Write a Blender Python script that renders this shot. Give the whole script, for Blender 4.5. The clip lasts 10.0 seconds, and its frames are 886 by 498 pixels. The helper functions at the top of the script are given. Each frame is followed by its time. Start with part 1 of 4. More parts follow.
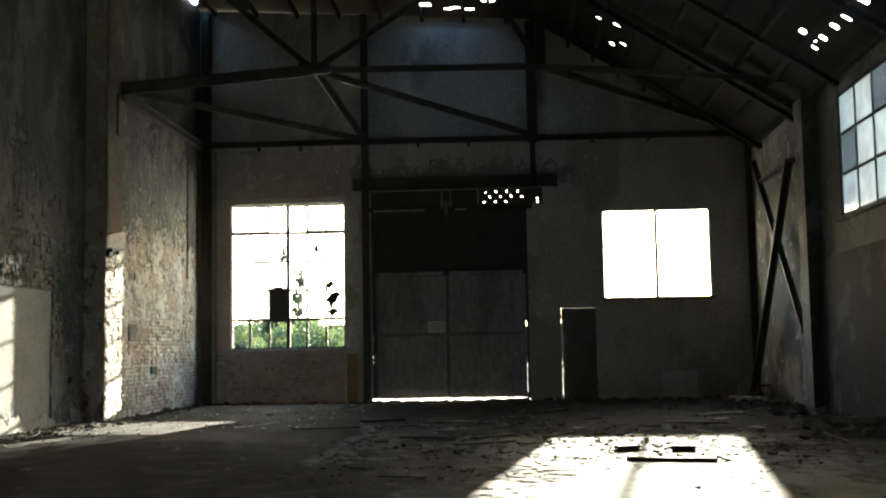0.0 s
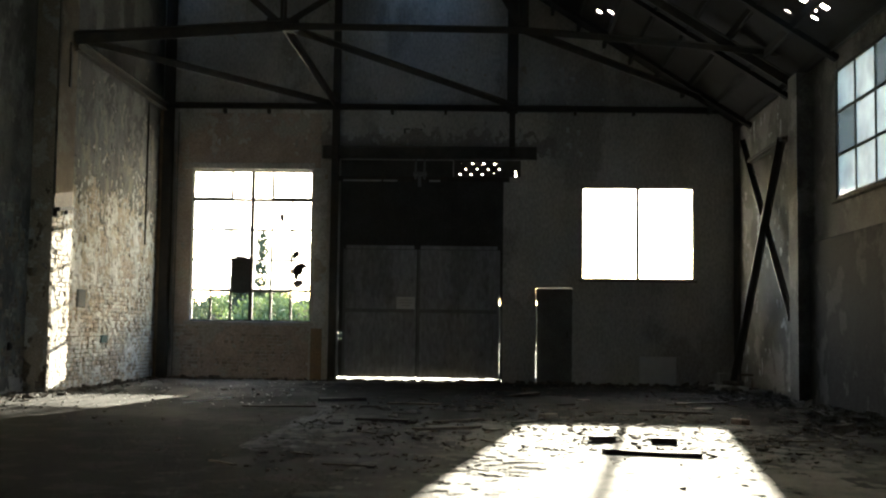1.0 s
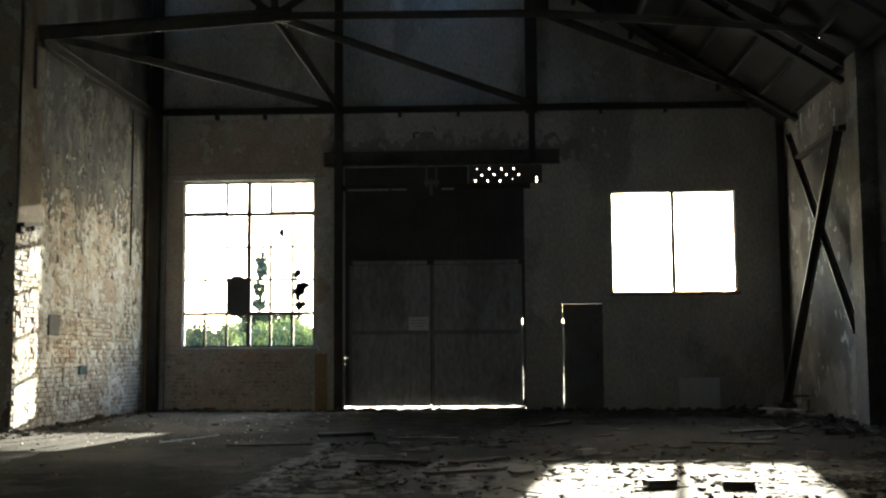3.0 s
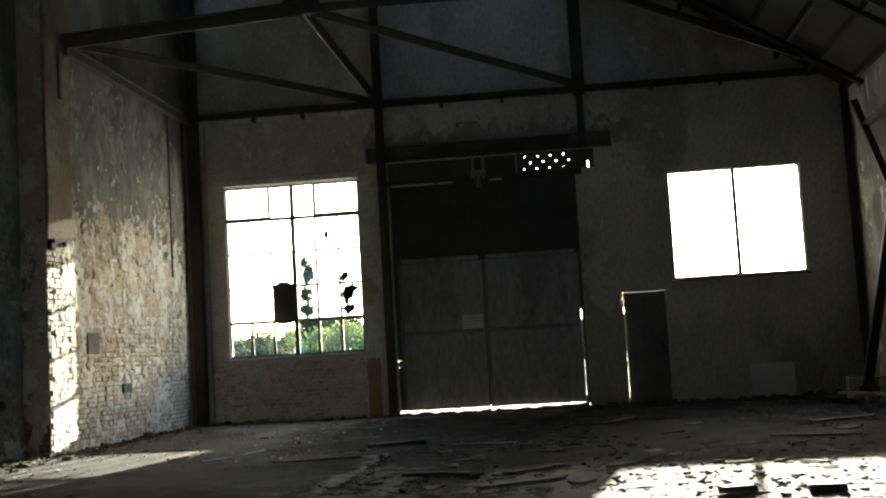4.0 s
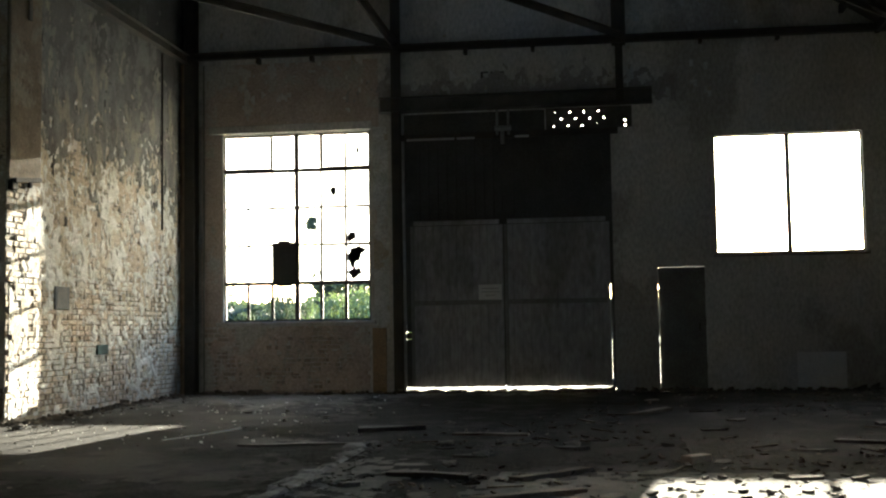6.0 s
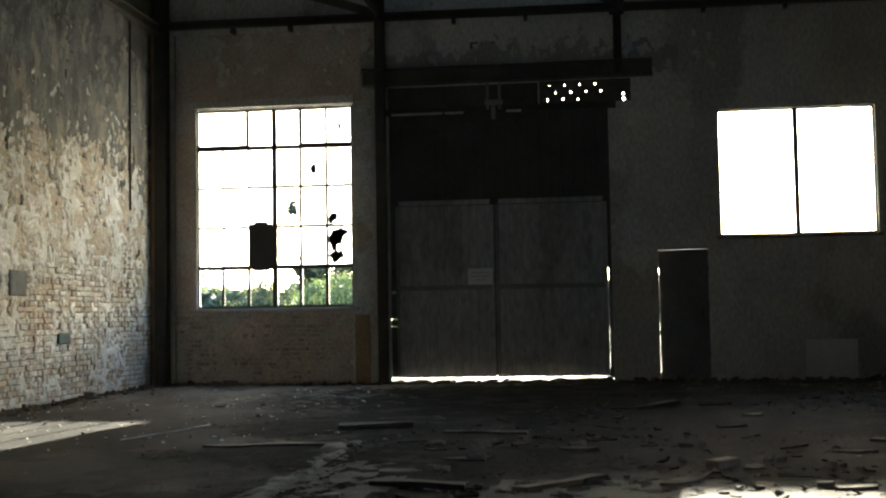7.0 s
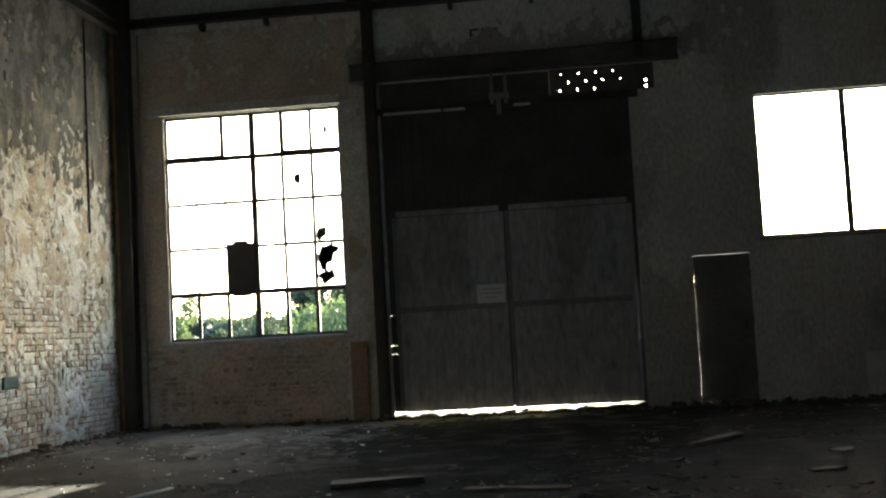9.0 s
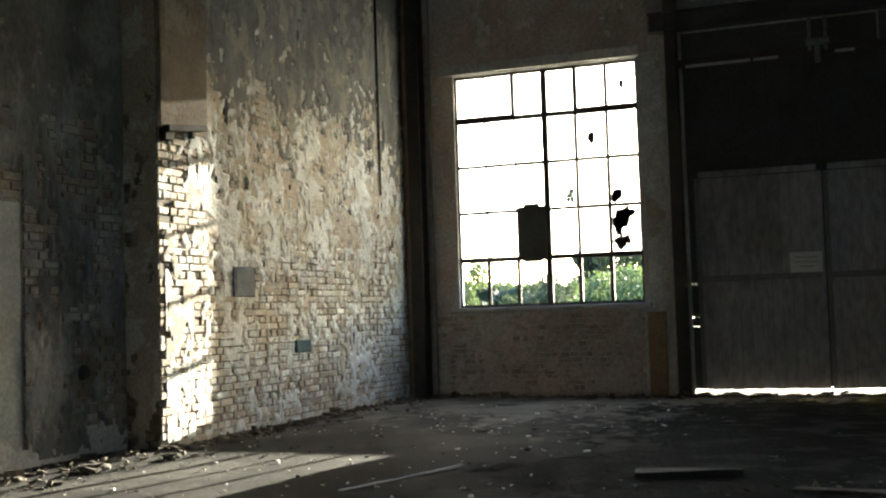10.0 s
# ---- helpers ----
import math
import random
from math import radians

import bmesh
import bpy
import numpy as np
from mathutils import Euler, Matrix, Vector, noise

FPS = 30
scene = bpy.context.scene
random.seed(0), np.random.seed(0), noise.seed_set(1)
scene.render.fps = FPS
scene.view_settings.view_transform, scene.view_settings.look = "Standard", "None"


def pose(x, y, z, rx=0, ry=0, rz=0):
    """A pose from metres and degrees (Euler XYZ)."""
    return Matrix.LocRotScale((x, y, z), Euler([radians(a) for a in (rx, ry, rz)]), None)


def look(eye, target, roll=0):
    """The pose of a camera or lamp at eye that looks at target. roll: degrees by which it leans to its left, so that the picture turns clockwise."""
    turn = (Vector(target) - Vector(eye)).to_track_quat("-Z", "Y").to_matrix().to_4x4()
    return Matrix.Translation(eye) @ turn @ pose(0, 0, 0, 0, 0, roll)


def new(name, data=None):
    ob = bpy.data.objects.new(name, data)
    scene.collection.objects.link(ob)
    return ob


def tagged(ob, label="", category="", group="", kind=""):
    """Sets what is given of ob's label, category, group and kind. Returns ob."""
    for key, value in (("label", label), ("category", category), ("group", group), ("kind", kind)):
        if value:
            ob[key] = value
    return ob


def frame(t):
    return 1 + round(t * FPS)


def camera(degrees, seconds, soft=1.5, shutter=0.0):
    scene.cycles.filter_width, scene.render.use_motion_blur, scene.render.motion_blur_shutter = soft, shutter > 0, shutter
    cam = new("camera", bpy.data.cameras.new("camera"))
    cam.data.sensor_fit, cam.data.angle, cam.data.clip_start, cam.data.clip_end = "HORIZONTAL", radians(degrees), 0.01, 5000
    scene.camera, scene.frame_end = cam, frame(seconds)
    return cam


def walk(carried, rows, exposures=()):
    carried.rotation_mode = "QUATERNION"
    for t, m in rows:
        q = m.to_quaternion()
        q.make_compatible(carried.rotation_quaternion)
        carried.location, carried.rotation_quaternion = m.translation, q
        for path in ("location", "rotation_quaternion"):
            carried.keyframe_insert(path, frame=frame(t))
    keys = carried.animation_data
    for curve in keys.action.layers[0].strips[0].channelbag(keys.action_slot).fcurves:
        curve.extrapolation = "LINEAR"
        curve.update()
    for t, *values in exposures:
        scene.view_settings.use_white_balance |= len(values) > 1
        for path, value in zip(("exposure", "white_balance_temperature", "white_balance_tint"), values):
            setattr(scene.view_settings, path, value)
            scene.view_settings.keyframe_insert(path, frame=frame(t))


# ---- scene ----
cam = camera(42.4, 10.0, soft=2.2)
PATH = [
    (0, (3.343, -2.667, 1.139), (3.224, -0.679, 1.319), -1.0),
    (0.5, (3.504, -2.169, 1.101), (3.313, -0.186, 1.274), 0.4),
    (1, (3.414, -1.453, 1.101), (3.333, 0.541, 1.246), 0.8),
    (1.5, (3.45, -0.926, 1.122), (3.242, 1.059, 1.254), -0.9),
    (2, (3.448, -0.367, 1.103), (3.184, 1.61, 1.255), 0.4),
    (2.2, (3.403, -0.09, 1.126), (3.238, 1.897, 1.285), 0.1),
    (3.5, (3.367, 1.397, 1.054), (3.258, 3.384, 1.249), -0.4),
    (4, (3.487, 1.856, 1.127), (3.27, 3.836, 1.311), -3.3),
    (4.5, (3.585, 2.336, 1.078), (3.394, 4.319, 1.252), 0.5),
    (5, (3.481, 2.933, 1.064), (3.391, 4.928, 1.174), 0.2),
    (5.5, (3.534, 3.408, 1.109), (3.333, 5.392, 1.262), -1.1),
    (6, (3.438, 3.967, 1.13), (3.171, 5.945, 1.267), -0.9),
    (7.5, (3.181, 5.72, 1.13), (2.951, 7.703, 1.241), -1.0),
    (8, (3.142, 6.285, 1.159), (2.871, 8.259, 1.325), -1.6),
    (8.5, (2.993, 6.815, 1.131), (2.79, 8.794, 1.338), 0.8),
    (9, (2.845, 7.384, 1.171), (2.612, 9.365, 1.321), -3.1),
    (9.3, (2.681, 7.613, 1.176), (2.306, 9.576, 1.26), -3.2),
    (9.5, (2.635, 7.794, 1.208), (2.147, 9.732, 1.292), -1.5),
    (10, (2.493, 8.293, 1.201), (1.777, 10.157, 1.315), -1.8),
]
walk(cam, [(t, look(eye, target, roll)) for t, eye, target, roll in PATH], exposures=((0.0, 4.05, 5550, 6), (10.0, 4.15, 5550, 6)))

# ---- world, sun and exposure ----
SUN = Vector((0.71, 4.95, 1.0)).normalized()          # the way towards the low sun behind the gable
world = bpy.data.worlds.new("world")
scene.world = world
world.use_nodes = True
wn = world.node_tree
sky = wn.nodes.new("ShaderNodeTexSky")
sky.sky_type, sky.sun_disc = "NISHITA", False
sky.sun_elevation = math.asin(SUN.z)
sky.sun_rotation = math.atan2(SUN.x, SUN.y)
sky.air_density, sky.dust_density = 1.0, 2.0
wn.links.new(sky.outputs[0], wn.nodes["Background"].inputs[0])
wn.nodes["Background"].inputs[1].default_value = 0.15
sun = new("sun", bpy.data.lights.new("sun", "SUN"))
sun.data.energy, sun.data.angle, sun.data.color = 4.2, radians(0.5), (1.0, 0.83, 0.57)
sun.matrix_world = look(SUN * 60, (0, 0, 0))


# ---- materials ----
def material(name, base, spread, scale=3.0, grain=40.0, rough=0.85, bump=0.25, metal=0.0, third=None, patch=1.2, dist=0.01, rnd=0.0, spec=0.35, stretch=(1.0, 1.0, 1.0)):
    """base and spread mixed by two noises; third: a colour that comes through in patches; rnd: how far single pieces differ; stretch: below 1 draws the stains out along an axis."""
    m = bpy.data.materials.new(name)
    m.use_nodes = True
    nt = m.node_tree
    n, l = nt.nodes, nt.links
    bsdf = n["Principled BSDF"]
    geo = n.new("ShaderNodeNewGeometry")
    drawn = n.new("ShaderNodeVectorMath")
    drawn.operation = "MULTIPLY"
    drawn.inputs[1].default_value = stretch
    l.new(geo.outputs["Position"], drawn.inputs[0])

    def noisy(s, detail, lo, hi):
        t = n.new("ShaderNodeTexNoise")
        t.inputs["Scale"].default_value, t.inputs["Detail"].default_value = s, detail
        t.inputs["Roughness"].default_value = 0.62
        l.new(drawn.outputs[0], t.inputs["Vector"])
        r = n.new("ShaderNodeMapRange")
        r.inputs[1].default_value, r.inputs[2].default_value = lo, hi
        l.new(t.outputs[0], r.inputs[0])
        return r.outputs[0]

    def mix(f, a, b):
        x = n.new("ShaderNodeMix")
        x.data_type = "RGBA"
        for k, v in ((0, f), (6, a), (7, b)):
            if isinstance(v, tuple):
                x.inputs[k].default_value = (*v, 1)
            elif isinstance(v, float):
                x.inputs[k].default_value = v
            else:
                l.new(v, x.inputs[k])
        return x.outputs[2]

    col = mix(noisy(scale, 5, 0.36, 0.64), base, spread)
    if third:
        col = mix(noisy(patch, 8, 0.52, 0.58), col, third)
    fine = noisy(grain, 6, 0.3, 0.7)
    dark = n.new("ShaderNodeMix")
    dark.data_type, dark.blend_type = "RGBA", "MULTIPLY"
    dark.inputs[0].default_value = 0.45
    l.new(col, dark.inputs[6])
    grey = n.new("ShaderNodeCombineColor")
    for k in range(3):
        l.new(fine, grey.inputs[k])
    l.new(grey.outputs[0], dark.inputs[7])
    col = dark.outputs[2]
    if rnd:
        info = n.new("ShaderNodeObjectInfo")
        hsv = n.new("ShaderNodeHueSaturation")
        mr = n.new("ShaderNodeMapRange")
        mr.inputs[3].default_value, mr.inputs[4].default_value = 1 - rnd, 1 + rnd
        add = n.new("ShaderNodeMath")
        add.operation = "ADD"
        l.new(info.outputs["Random"], add.inputs[0])
        l.new(geo.outputs["Random Per Island"], add.inputs[1])
        fr = n.new("ShaderNodeMath")
        fr.operation = "FRACT"
        l.new(add.outputs[0], fr.inputs[0])
        l.new(fr.outputs[0], mr.inputs[0])
        l.new(mr.outputs[0], hsv.inputs["Value"])
        l.new(col, hsv.inputs["Color"])
        col = hsv.outputs[0]
    l.new(col, bsdf.inputs["Base Color"])
    bsdf.inputs["Specular IOR Level"].default_value = spec
    bsdf.inputs["Roughness"].default_value, bsdf.inputs["Metallic"].default_value = rough, metal
    if bump:
        b = n.new("ShaderNodeBump")
        b.inputs["Strength"].default_value, b.inputs["Distance"].default_value = bump, dist
        l.new(fine, b.inputs["Height"])
        l.new(b.outputs[0], bsdf.inputs["Normal"])
    return m


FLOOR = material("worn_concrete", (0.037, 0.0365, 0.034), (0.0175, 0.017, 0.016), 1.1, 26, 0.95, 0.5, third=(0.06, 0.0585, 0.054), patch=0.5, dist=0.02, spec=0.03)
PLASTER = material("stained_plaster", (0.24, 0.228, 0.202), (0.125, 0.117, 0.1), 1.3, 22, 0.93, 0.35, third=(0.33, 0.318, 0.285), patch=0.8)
GABLE = material("grey_render", (0.7, 0.68, 0.64), (0.52, 0.5, 0.46), 0.8, 20, 0.93, 0.35, third=(0.44, 0.42, 0.38), patch=0.6, stretch=(1.0, 1.0, 0.55))
PINKWASH = material("pinkish_old_wash", (0.6, 0.5, 0.43), (0.46, 0.38, 0.32), 1.6, 24, 0.93, 0.35, third=(0.52, 0.49, 0.44), patch=1.4)
LIMEWASH = material("flaking_limewash", (0.7, 0.71, 0.7), (0.52, 0.53, 0.51), 4.0, 30, 0.93, 0.5, third=(0.46, 0.41, 0.32), patch=2.2)
TAN = material("tan_plaster", (0.18, 0.142, 0.096), (0.11, 0.088, 0.06), 2.0, 24, 0.93, 0.4, third=(0.2, 0.176, 0.134), patch=1.2)
UNDERCOAT = material("tan_undercoat", (0.46, 0.4, 0.31), (0.34, 0.29, 0.22), 2.6, 34, 0.93, 0.5, third=(0.54, 0.51, 0.45), patch=2.6)
BRICK = material("limewashed_brick", (0.4, 0.325, 0.25), (0.5, 0.44, 0.36), 2.5, 45, 0.9, 0.6, third=(0.64, 0.63, 0.6), patch=2.2, rnd=0.3)
# Darker, browner brick for the recess and the pilaster's side.
DARKBRICK = material("dark_brown_brick", (0.2, 0.16, 0.115), (0.125, 0.105, 0.08), 2.5, 45, 0.92, 0.6, third=(0.25, 0.235, 0.205), patch=2.0, rnd=0.3)
REDBRICK = material("old_red_brick", (0.38, 0.29, 0.23), (0.4, 0.35, 0.3), 4.0, 45, 0.9, 0.5, third=(0.42, 0.38, 0.32), patch=3.0, rnd=0.22)
# Dark plaster of the recess; high on the wall it paints in shade.
DARKPLASTER = material("dark_grey_plaster", (0.125, 0.124, 0.115), (0.065, 0.064, 0.059), 1.3, 22, 0.93, 0.4, third=(0.175, 0.173, 0.16), patch=1.2, stretch=(1.0, 1.0, 0.6))
DADO = material("dark_flat_grey", (0.06, 0.06, 0.057), (0.035, 0.035, 0.033), 1.5, 25, 0.95, 0.25, third=(0.11, 0.105, 0.1), patch=1.5, spec=0.08)
STAIN = material("dark_damp_stain", (0.33, 0.31, 0.285), (0.42, 0.4, 0.37), 2.0, 25, 0.9, 0.3)
MORTAR = material("old_mortar", (0.23, 0.205, 0.17), (0.13, 0.115, 0.093), 3.0, 60, 0.95, 0.5)
STEEL = material("rusted_dark_steel", (0.056, 0.053, 0.048), (0.085, 0.071, 0.057), 4.0, 50, 0.7, 0.3, 0.2)
LINTEL = material("dark_lintel_grey", (0.12, 0.116, 0.108), (0.075, 0.072, 0.066), 2.5, 40, 0.8, 0.3)
RUST = material("brown_rusted_pipe", (0.34, 0.22, 0.12), (0.22, 0.14, 0.085), 5.0, 50, 0.8, 0.3)
GATE = material("grey_painted_boards", (0.4, 0.4, 0.405), (0.33, 0.33, 0.335), 2.2, 14, 0.7, 0.15, third=(0.27, 0.268, 0.262), patch=1.2, stretch=(1.0, 1.0, 0.4))
GATEMID = material("dull_gate_frame", (0.26, 0.26, 0.255), (0.18, 0.18, 0.175), 1.5, 30, 0.75, 0.2)
DOORPAINT = material("dull_door_paint", (0.2, 0.2, 0.19), (0.14, 0.14, 0.13), 1.5, 30, 0.8, 0.2)
GATEDARK = material("dark_gate_sheet", (0.09, 0.088, 0.085), (0.06, 0.058, 0.055), 1.5, 30, 0.75, 0.2)
ROOF = material("dark_roof_boards", (0.024, 0.022, 0.021), (0.014, 0.013, 0.012), 2.0, 30, 0.9, 0.4)
WOOD = material("grey_weathered_wood", (0.16, 0.13, 0.1), (0.09, 0.075, 0.06), 6.0, 60, 0.85, 0.4, rnd=0.25, spec=0.15)
RUBBLE = material("broken_masonry", (0.15, 0.142, 0.126), (0.07, 0.065, 0.057), 5.0, 50, 0.95, 0.5, rnd=0.4, spec=0.1)
LITTER = material("dark_litter", (0.07, 0.06, 0.05), (0.16, 0.14, 0.11), 7.0, 60, 0.95, 0.4, rnd=0.4, spec=0.1)
PAPER = material("pale_paper", (0.85, 0.85, 0.83), (0.75, 0.75, 0.73), 3.0, 90, 0.8, 0.05)
SILL = material("pale_cement_sill", (0.6, 0.58, 0.54), (0.45, 0.43, 0.4), 4.0, 40, 0.9, 0.2)
INK = material("dark_print", (0.08, 0.08, 0.08), (0.1, 0.1, 0.1), 3.0, 40, 0.8, 0.0)
BOXGREY = material("grey_metal_box", (0.17, 0.185, 0.2), (0.12, 0.13, 0.14), 4.0, 40, 0.9, 0.1, spec=0.1)
TEAL = material("teal_enamel", (0.06, 0.12, 0.13), (0.05, 0.08, 0.09), 5.0, 40, 0.9, 0.1, spec=0.1)
ORANGE = material("orange_brown_board", (0.38, 0.26, 0.15), (0.28, 0.21, 0.14), 3.0, 40, 0.85, 0.2)
PANEL = material("smooth_cement_infill", (0.34, 0.34, 0.32), (0.26, 0.26, 0.24), 1.0, 30, 0.9, 0.15)
GRASS = material("sunlit_grass", (0.1, 0.14, 0.04), (0.07, 0.1, 0.03), 0.3, 10, 0.95, 0.3, third=(0.22, 0.2, 0.13), patch=0.1)
YARD = material("pale_yard_concrete", (0.4, 0.38, 0.34), (0.3, 0.28, 0.25), 0.6, 15, 0.9, 0.3)
# Pale floor dust; also carries light painted onto the floor.
DUSTLIGHT = material("pale_dust_and_light", (0.13, 0.125, 0.112), (0.065, 0.063, 0.056), 2.0, 40, 0.95, 0.4, spec=0.1)
SCREED = material("pale_broken_screed", (0.19, 0.192, 0.19), (0.095, 0.096, 0.094), 5.0, 40, 0.95, 0.6, third=(0.05, 0.05, 0.047), patch=4.0, spec=0.1)
DIRTSHADE = material("floor_dirt_and_shade", (0.025, 0.0245, 0.023), (0.015, 0.0147, 0.0138), 2.5, 18, 0.97, 0.8, third=(0.045, 0.044, 0.041), patch=1.8, dist=0.02, spec=0.012)
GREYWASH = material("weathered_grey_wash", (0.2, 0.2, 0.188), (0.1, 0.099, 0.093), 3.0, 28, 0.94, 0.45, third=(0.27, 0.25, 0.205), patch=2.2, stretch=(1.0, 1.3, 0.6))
BARK = material("grey_bark", (0.12, 0.1, 0.08), (0.08, 0.065, 0.05), 5.0, 40, 0.95, 0.6)


def leafy(name, a, b):
    m = material(name, a, b, 1.5, 8, 0.7, 0.0, rnd=0.35)
    nt = m.node_tree
    out, bs = nt.nodes["Material Output"], nt.nodes["Principled BSDF"]
    tr = nt.nodes.new("ShaderNodeBsdfTranslucent")
    tr.inputs[0].default_value = (a[0] * 1.6, a[1] * 1.6, a[2], 1)
    mx = nt.nodes.new("ShaderNodeMixShader")
    mx.inputs[0].default_value = 0.25
    nt.links.new(bs.outputs[0], mx.inputs[1])
    nt.links.new(tr.outputs[0], mx.inputs[2])
    nt.links.new(mx.outputs[0], out.inputs[0])
    return m


LEAF = leafy("green_leaves", (0.075, 0.1, 0.042), (0.045, 0.062, 0.03))
LEAFDARK = leafy("dull_leaves", (0.04, 0.052, 0.03), (0.028, 0.037, 0.024))


def dusty_glass(name, veil):
    """Window glass with a film of dirt: veil is the share that scatters."""
    m = bpy.data.materials.new(name)
    m.use_nodes = True
    nt = m.node_tree
    n, l = nt.nodes, nt.links
    n.remove(n["Principled BSDF"])
    tex = n.new("ShaderNodeTexNoise")
    tex.inputs["Scale"].default_value, tex.inputs["Detail"].default_value = 2.5, 6
    geo = n.new("ShaderNodeNewGeometry")
    l.new(geo.outputs["Position"], tex.inputs["Vector"])
    mr = n.new("ShaderNodeMapRange")
    mr.inputs[1].default_value, mr.inputs[2].default_value = 0.3, 0.7
    mr.inputs[3].default_value, mr.inputs[4].default_value = veil * 0.8, min(1.0, veil * 1.2)
    l.new(tex.outputs[0], mr.inputs[0])
    clear, film, gloss = n.new("ShaderNodeBsdfTransparent"), n.new("ShaderNodeBsdfTranslucent"), n.new("ShaderNodeBsdfGlossy")
    film.inputs[0].default_value = (0.8, 0.8, 0.78, 1)
    gloss.inputs["Roughness"].default_value = 0.1
    fr = n.new("ShaderNodeFresnel")
    fr.inputs[0].default_value = 1.5
    a, b = n.new("ShaderNodeMixShader"), n.new("ShaderNodeMixShader")
    l.new(mr.outputs[0], a.inputs[0])
    l.new(clear.outputs[0], a.inputs[1])
    l.new(film.outputs[0], a.inputs[2])
    l.new(fr.outputs[0], b.inputs[0])
    l.new(a.outputs[0], b.inputs[1])
    l.new(gloss.outputs[0], b.inputs[2])
    l.new(b.outputs[0], n["Material Output"].inputs[0])
    return m


GLASS = dusty_glass("dirty_window_glass", 0.55)
HAZY = dusty_glass("hazy_window_glass", 0.14)
THINGLASS = dusty_glass("thin_dusty_glass", 0.05)


# ---- mesh helpers ----
def box(bm, lo, hi, m=None, bevel=0.0):
    """A box from corner lo to corner hi, placed by m."""
    lo, hi = Vector(lo), Vector(hi)
    r = bmesh.ops.create_cube(bm, size=1, matrix=Matrix.Translation((lo + hi) / 2) @ Matrix.Diagonal((*(hi - lo), 1)))
    vs = r["verts"]
    if bevel:
        es = list({e for v in vs for e in v.link_edges})
        g = bmesh.ops.bevel(bm, geom=es, offset=bevel, segments=1, affect="EDGES")
        vs = g["verts"]
    if m:
        bmesh.ops.transform(bm, matrix=m, verts=vs)
    return vs


def beam(bm, a, b, w, h, up=(0, 0, 1)):
    """A rectangular bar from a to b, w wide and h high."""
    a, b = Vector(a), Vector(b)
    z = (b - a).normalized()
    if abs(z.dot(Vector(up))) > 0.999:
        up = (0, 1, 0)
    x = z.cross(Vector(up)).normalized()
    y = x.cross(z)
    m = Matrix((x, y, z)).transposed().to_4x4()
    m.translation = a
    return box(bm, (-w / 2, -h / 2, 0), (w / 2, h / 2, (b - a).length), m)


def angle_bar(bm, a, b, w, t=0.012, up=(0, 0, 1)):
    """Two steel angles back to back: an upright leaf and a flat flange."""
    beam(bm, a, b, t * 2, w, up)
    a, b = Vector(a), Vector(b)
    z = (b - a).normalized()
    if abs(z.dot(Vector(up))) > 0.999:
        up = (0, 1, 0)
    x = z.cross(Vector(up)).normalized()
    y = x.cross(z)
    o = y * (w / 2)
    beam(bm, a + o, b + o, w * 1.1, t, up)


def ibeam(bm, a, b, w, h, up=(0, 0, 1)):
    a, b = Vector(a), Vector(b)
    z = (b - a).normalized()
    if abs(z.dot(Vector(up))) > 0.999:
        up = (0, 1, 0)
    x = z.cross(Vector(up)).normalized()
    y = x.cross(z)
    beam(bm, a, b, 0.014, h - 0.03, up)
    for s in (-1, 1):
        o = y * (s * (h / 2 - 0.008))
        beam(bm, a + o, b + o, w, 0.016, up)


def tube(bm, a, b, r, seg=10):
    a, b = Vector(a), Vector(b)
    z = (b - a)
    q = z.to_track_quat("Z", "Y").to_matrix().to_4x4()
    bmesh.ops.create_cone(bm, cap_ends=True, segments=seg, radius1=r, radius2=r, depth=z.length, matrix=Matrix.Translation((a + b) / 2) @ q)


def mesh_of(name, bm, mat):
    me = bpy.data.meshes.new(name)
    bm.to_mesh(me)
    bm.free()
    me.materials.append(mat)
    return me


def solid(name, bm, mat, label="", category="", group="", kind=""):
    return tagged(new(name, mesh_of(name, bm, mat)), label, category, group, kind)


def part(name, bm, mat, parent, label=""):
    ob = new(name, mesh_of(name, bm, mat))
    ob.parent = parent
    return tagged(ob, label)


def base(name, at, label, category, group="", kind=""):
    ob = new(name)
    ob.location = at
    ob.empty_display_size = 0.2
    bpy.context.view_layer.update()
    return tagged(ob, label, category, group, kind)


def shift(bm, at):
    bmesh.ops.translate(bm, verts=bm.verts, vec=-Vector(at))
    return bm


def wall_boxes(bm, u0, u1, z0, z1, holes, put):
    """Fill a wall rectangle with boxes round its holes (u0, u1, z0, z1); put(bm, ua, ub, za, zb) makes one box."""
    us = sorted({u0, u1, *(h[0] for h in holes), *(h[1] for h in holes)})
    us = [u for u in us if u0 <= u <= u1]
    for ua, ub in zip(us, us[1:]):
        z = z0
        for h in sorted((h for h in holes if h[0] <= ua and h[1] >= ub), key=lambda h: h[2]):
            if h[2] > z:
                put(bm, ua, ub, z, h[2])
            z = h[3]
        if z < z1:
            put(bm, ua, ub, z, z1)


def rough_lump(bm, at, r, flat=0.6):
    vs = bmesh.ops.create_icosphere(bm, subdivisions=2, radius=1, matrix=Matrix.Translation(at))["verts"]
    c = Vector(at)
    sx, sy = random.uniform(0.7, 1.4), random.uniform(0.7, 1.4)
    for v in vs:
        d = v.co - c
        k = 1.0 + 0.35 * noise.noise(d * 1.7 + c * 3) + 0.12 * noise.noise(d * 5 + c)
        v.co = c + Vector((d.x * r * sx * k, d.y * r * sy * k, max(d.z * r * flat * k, -at[2] if at[2] < r else -9)))


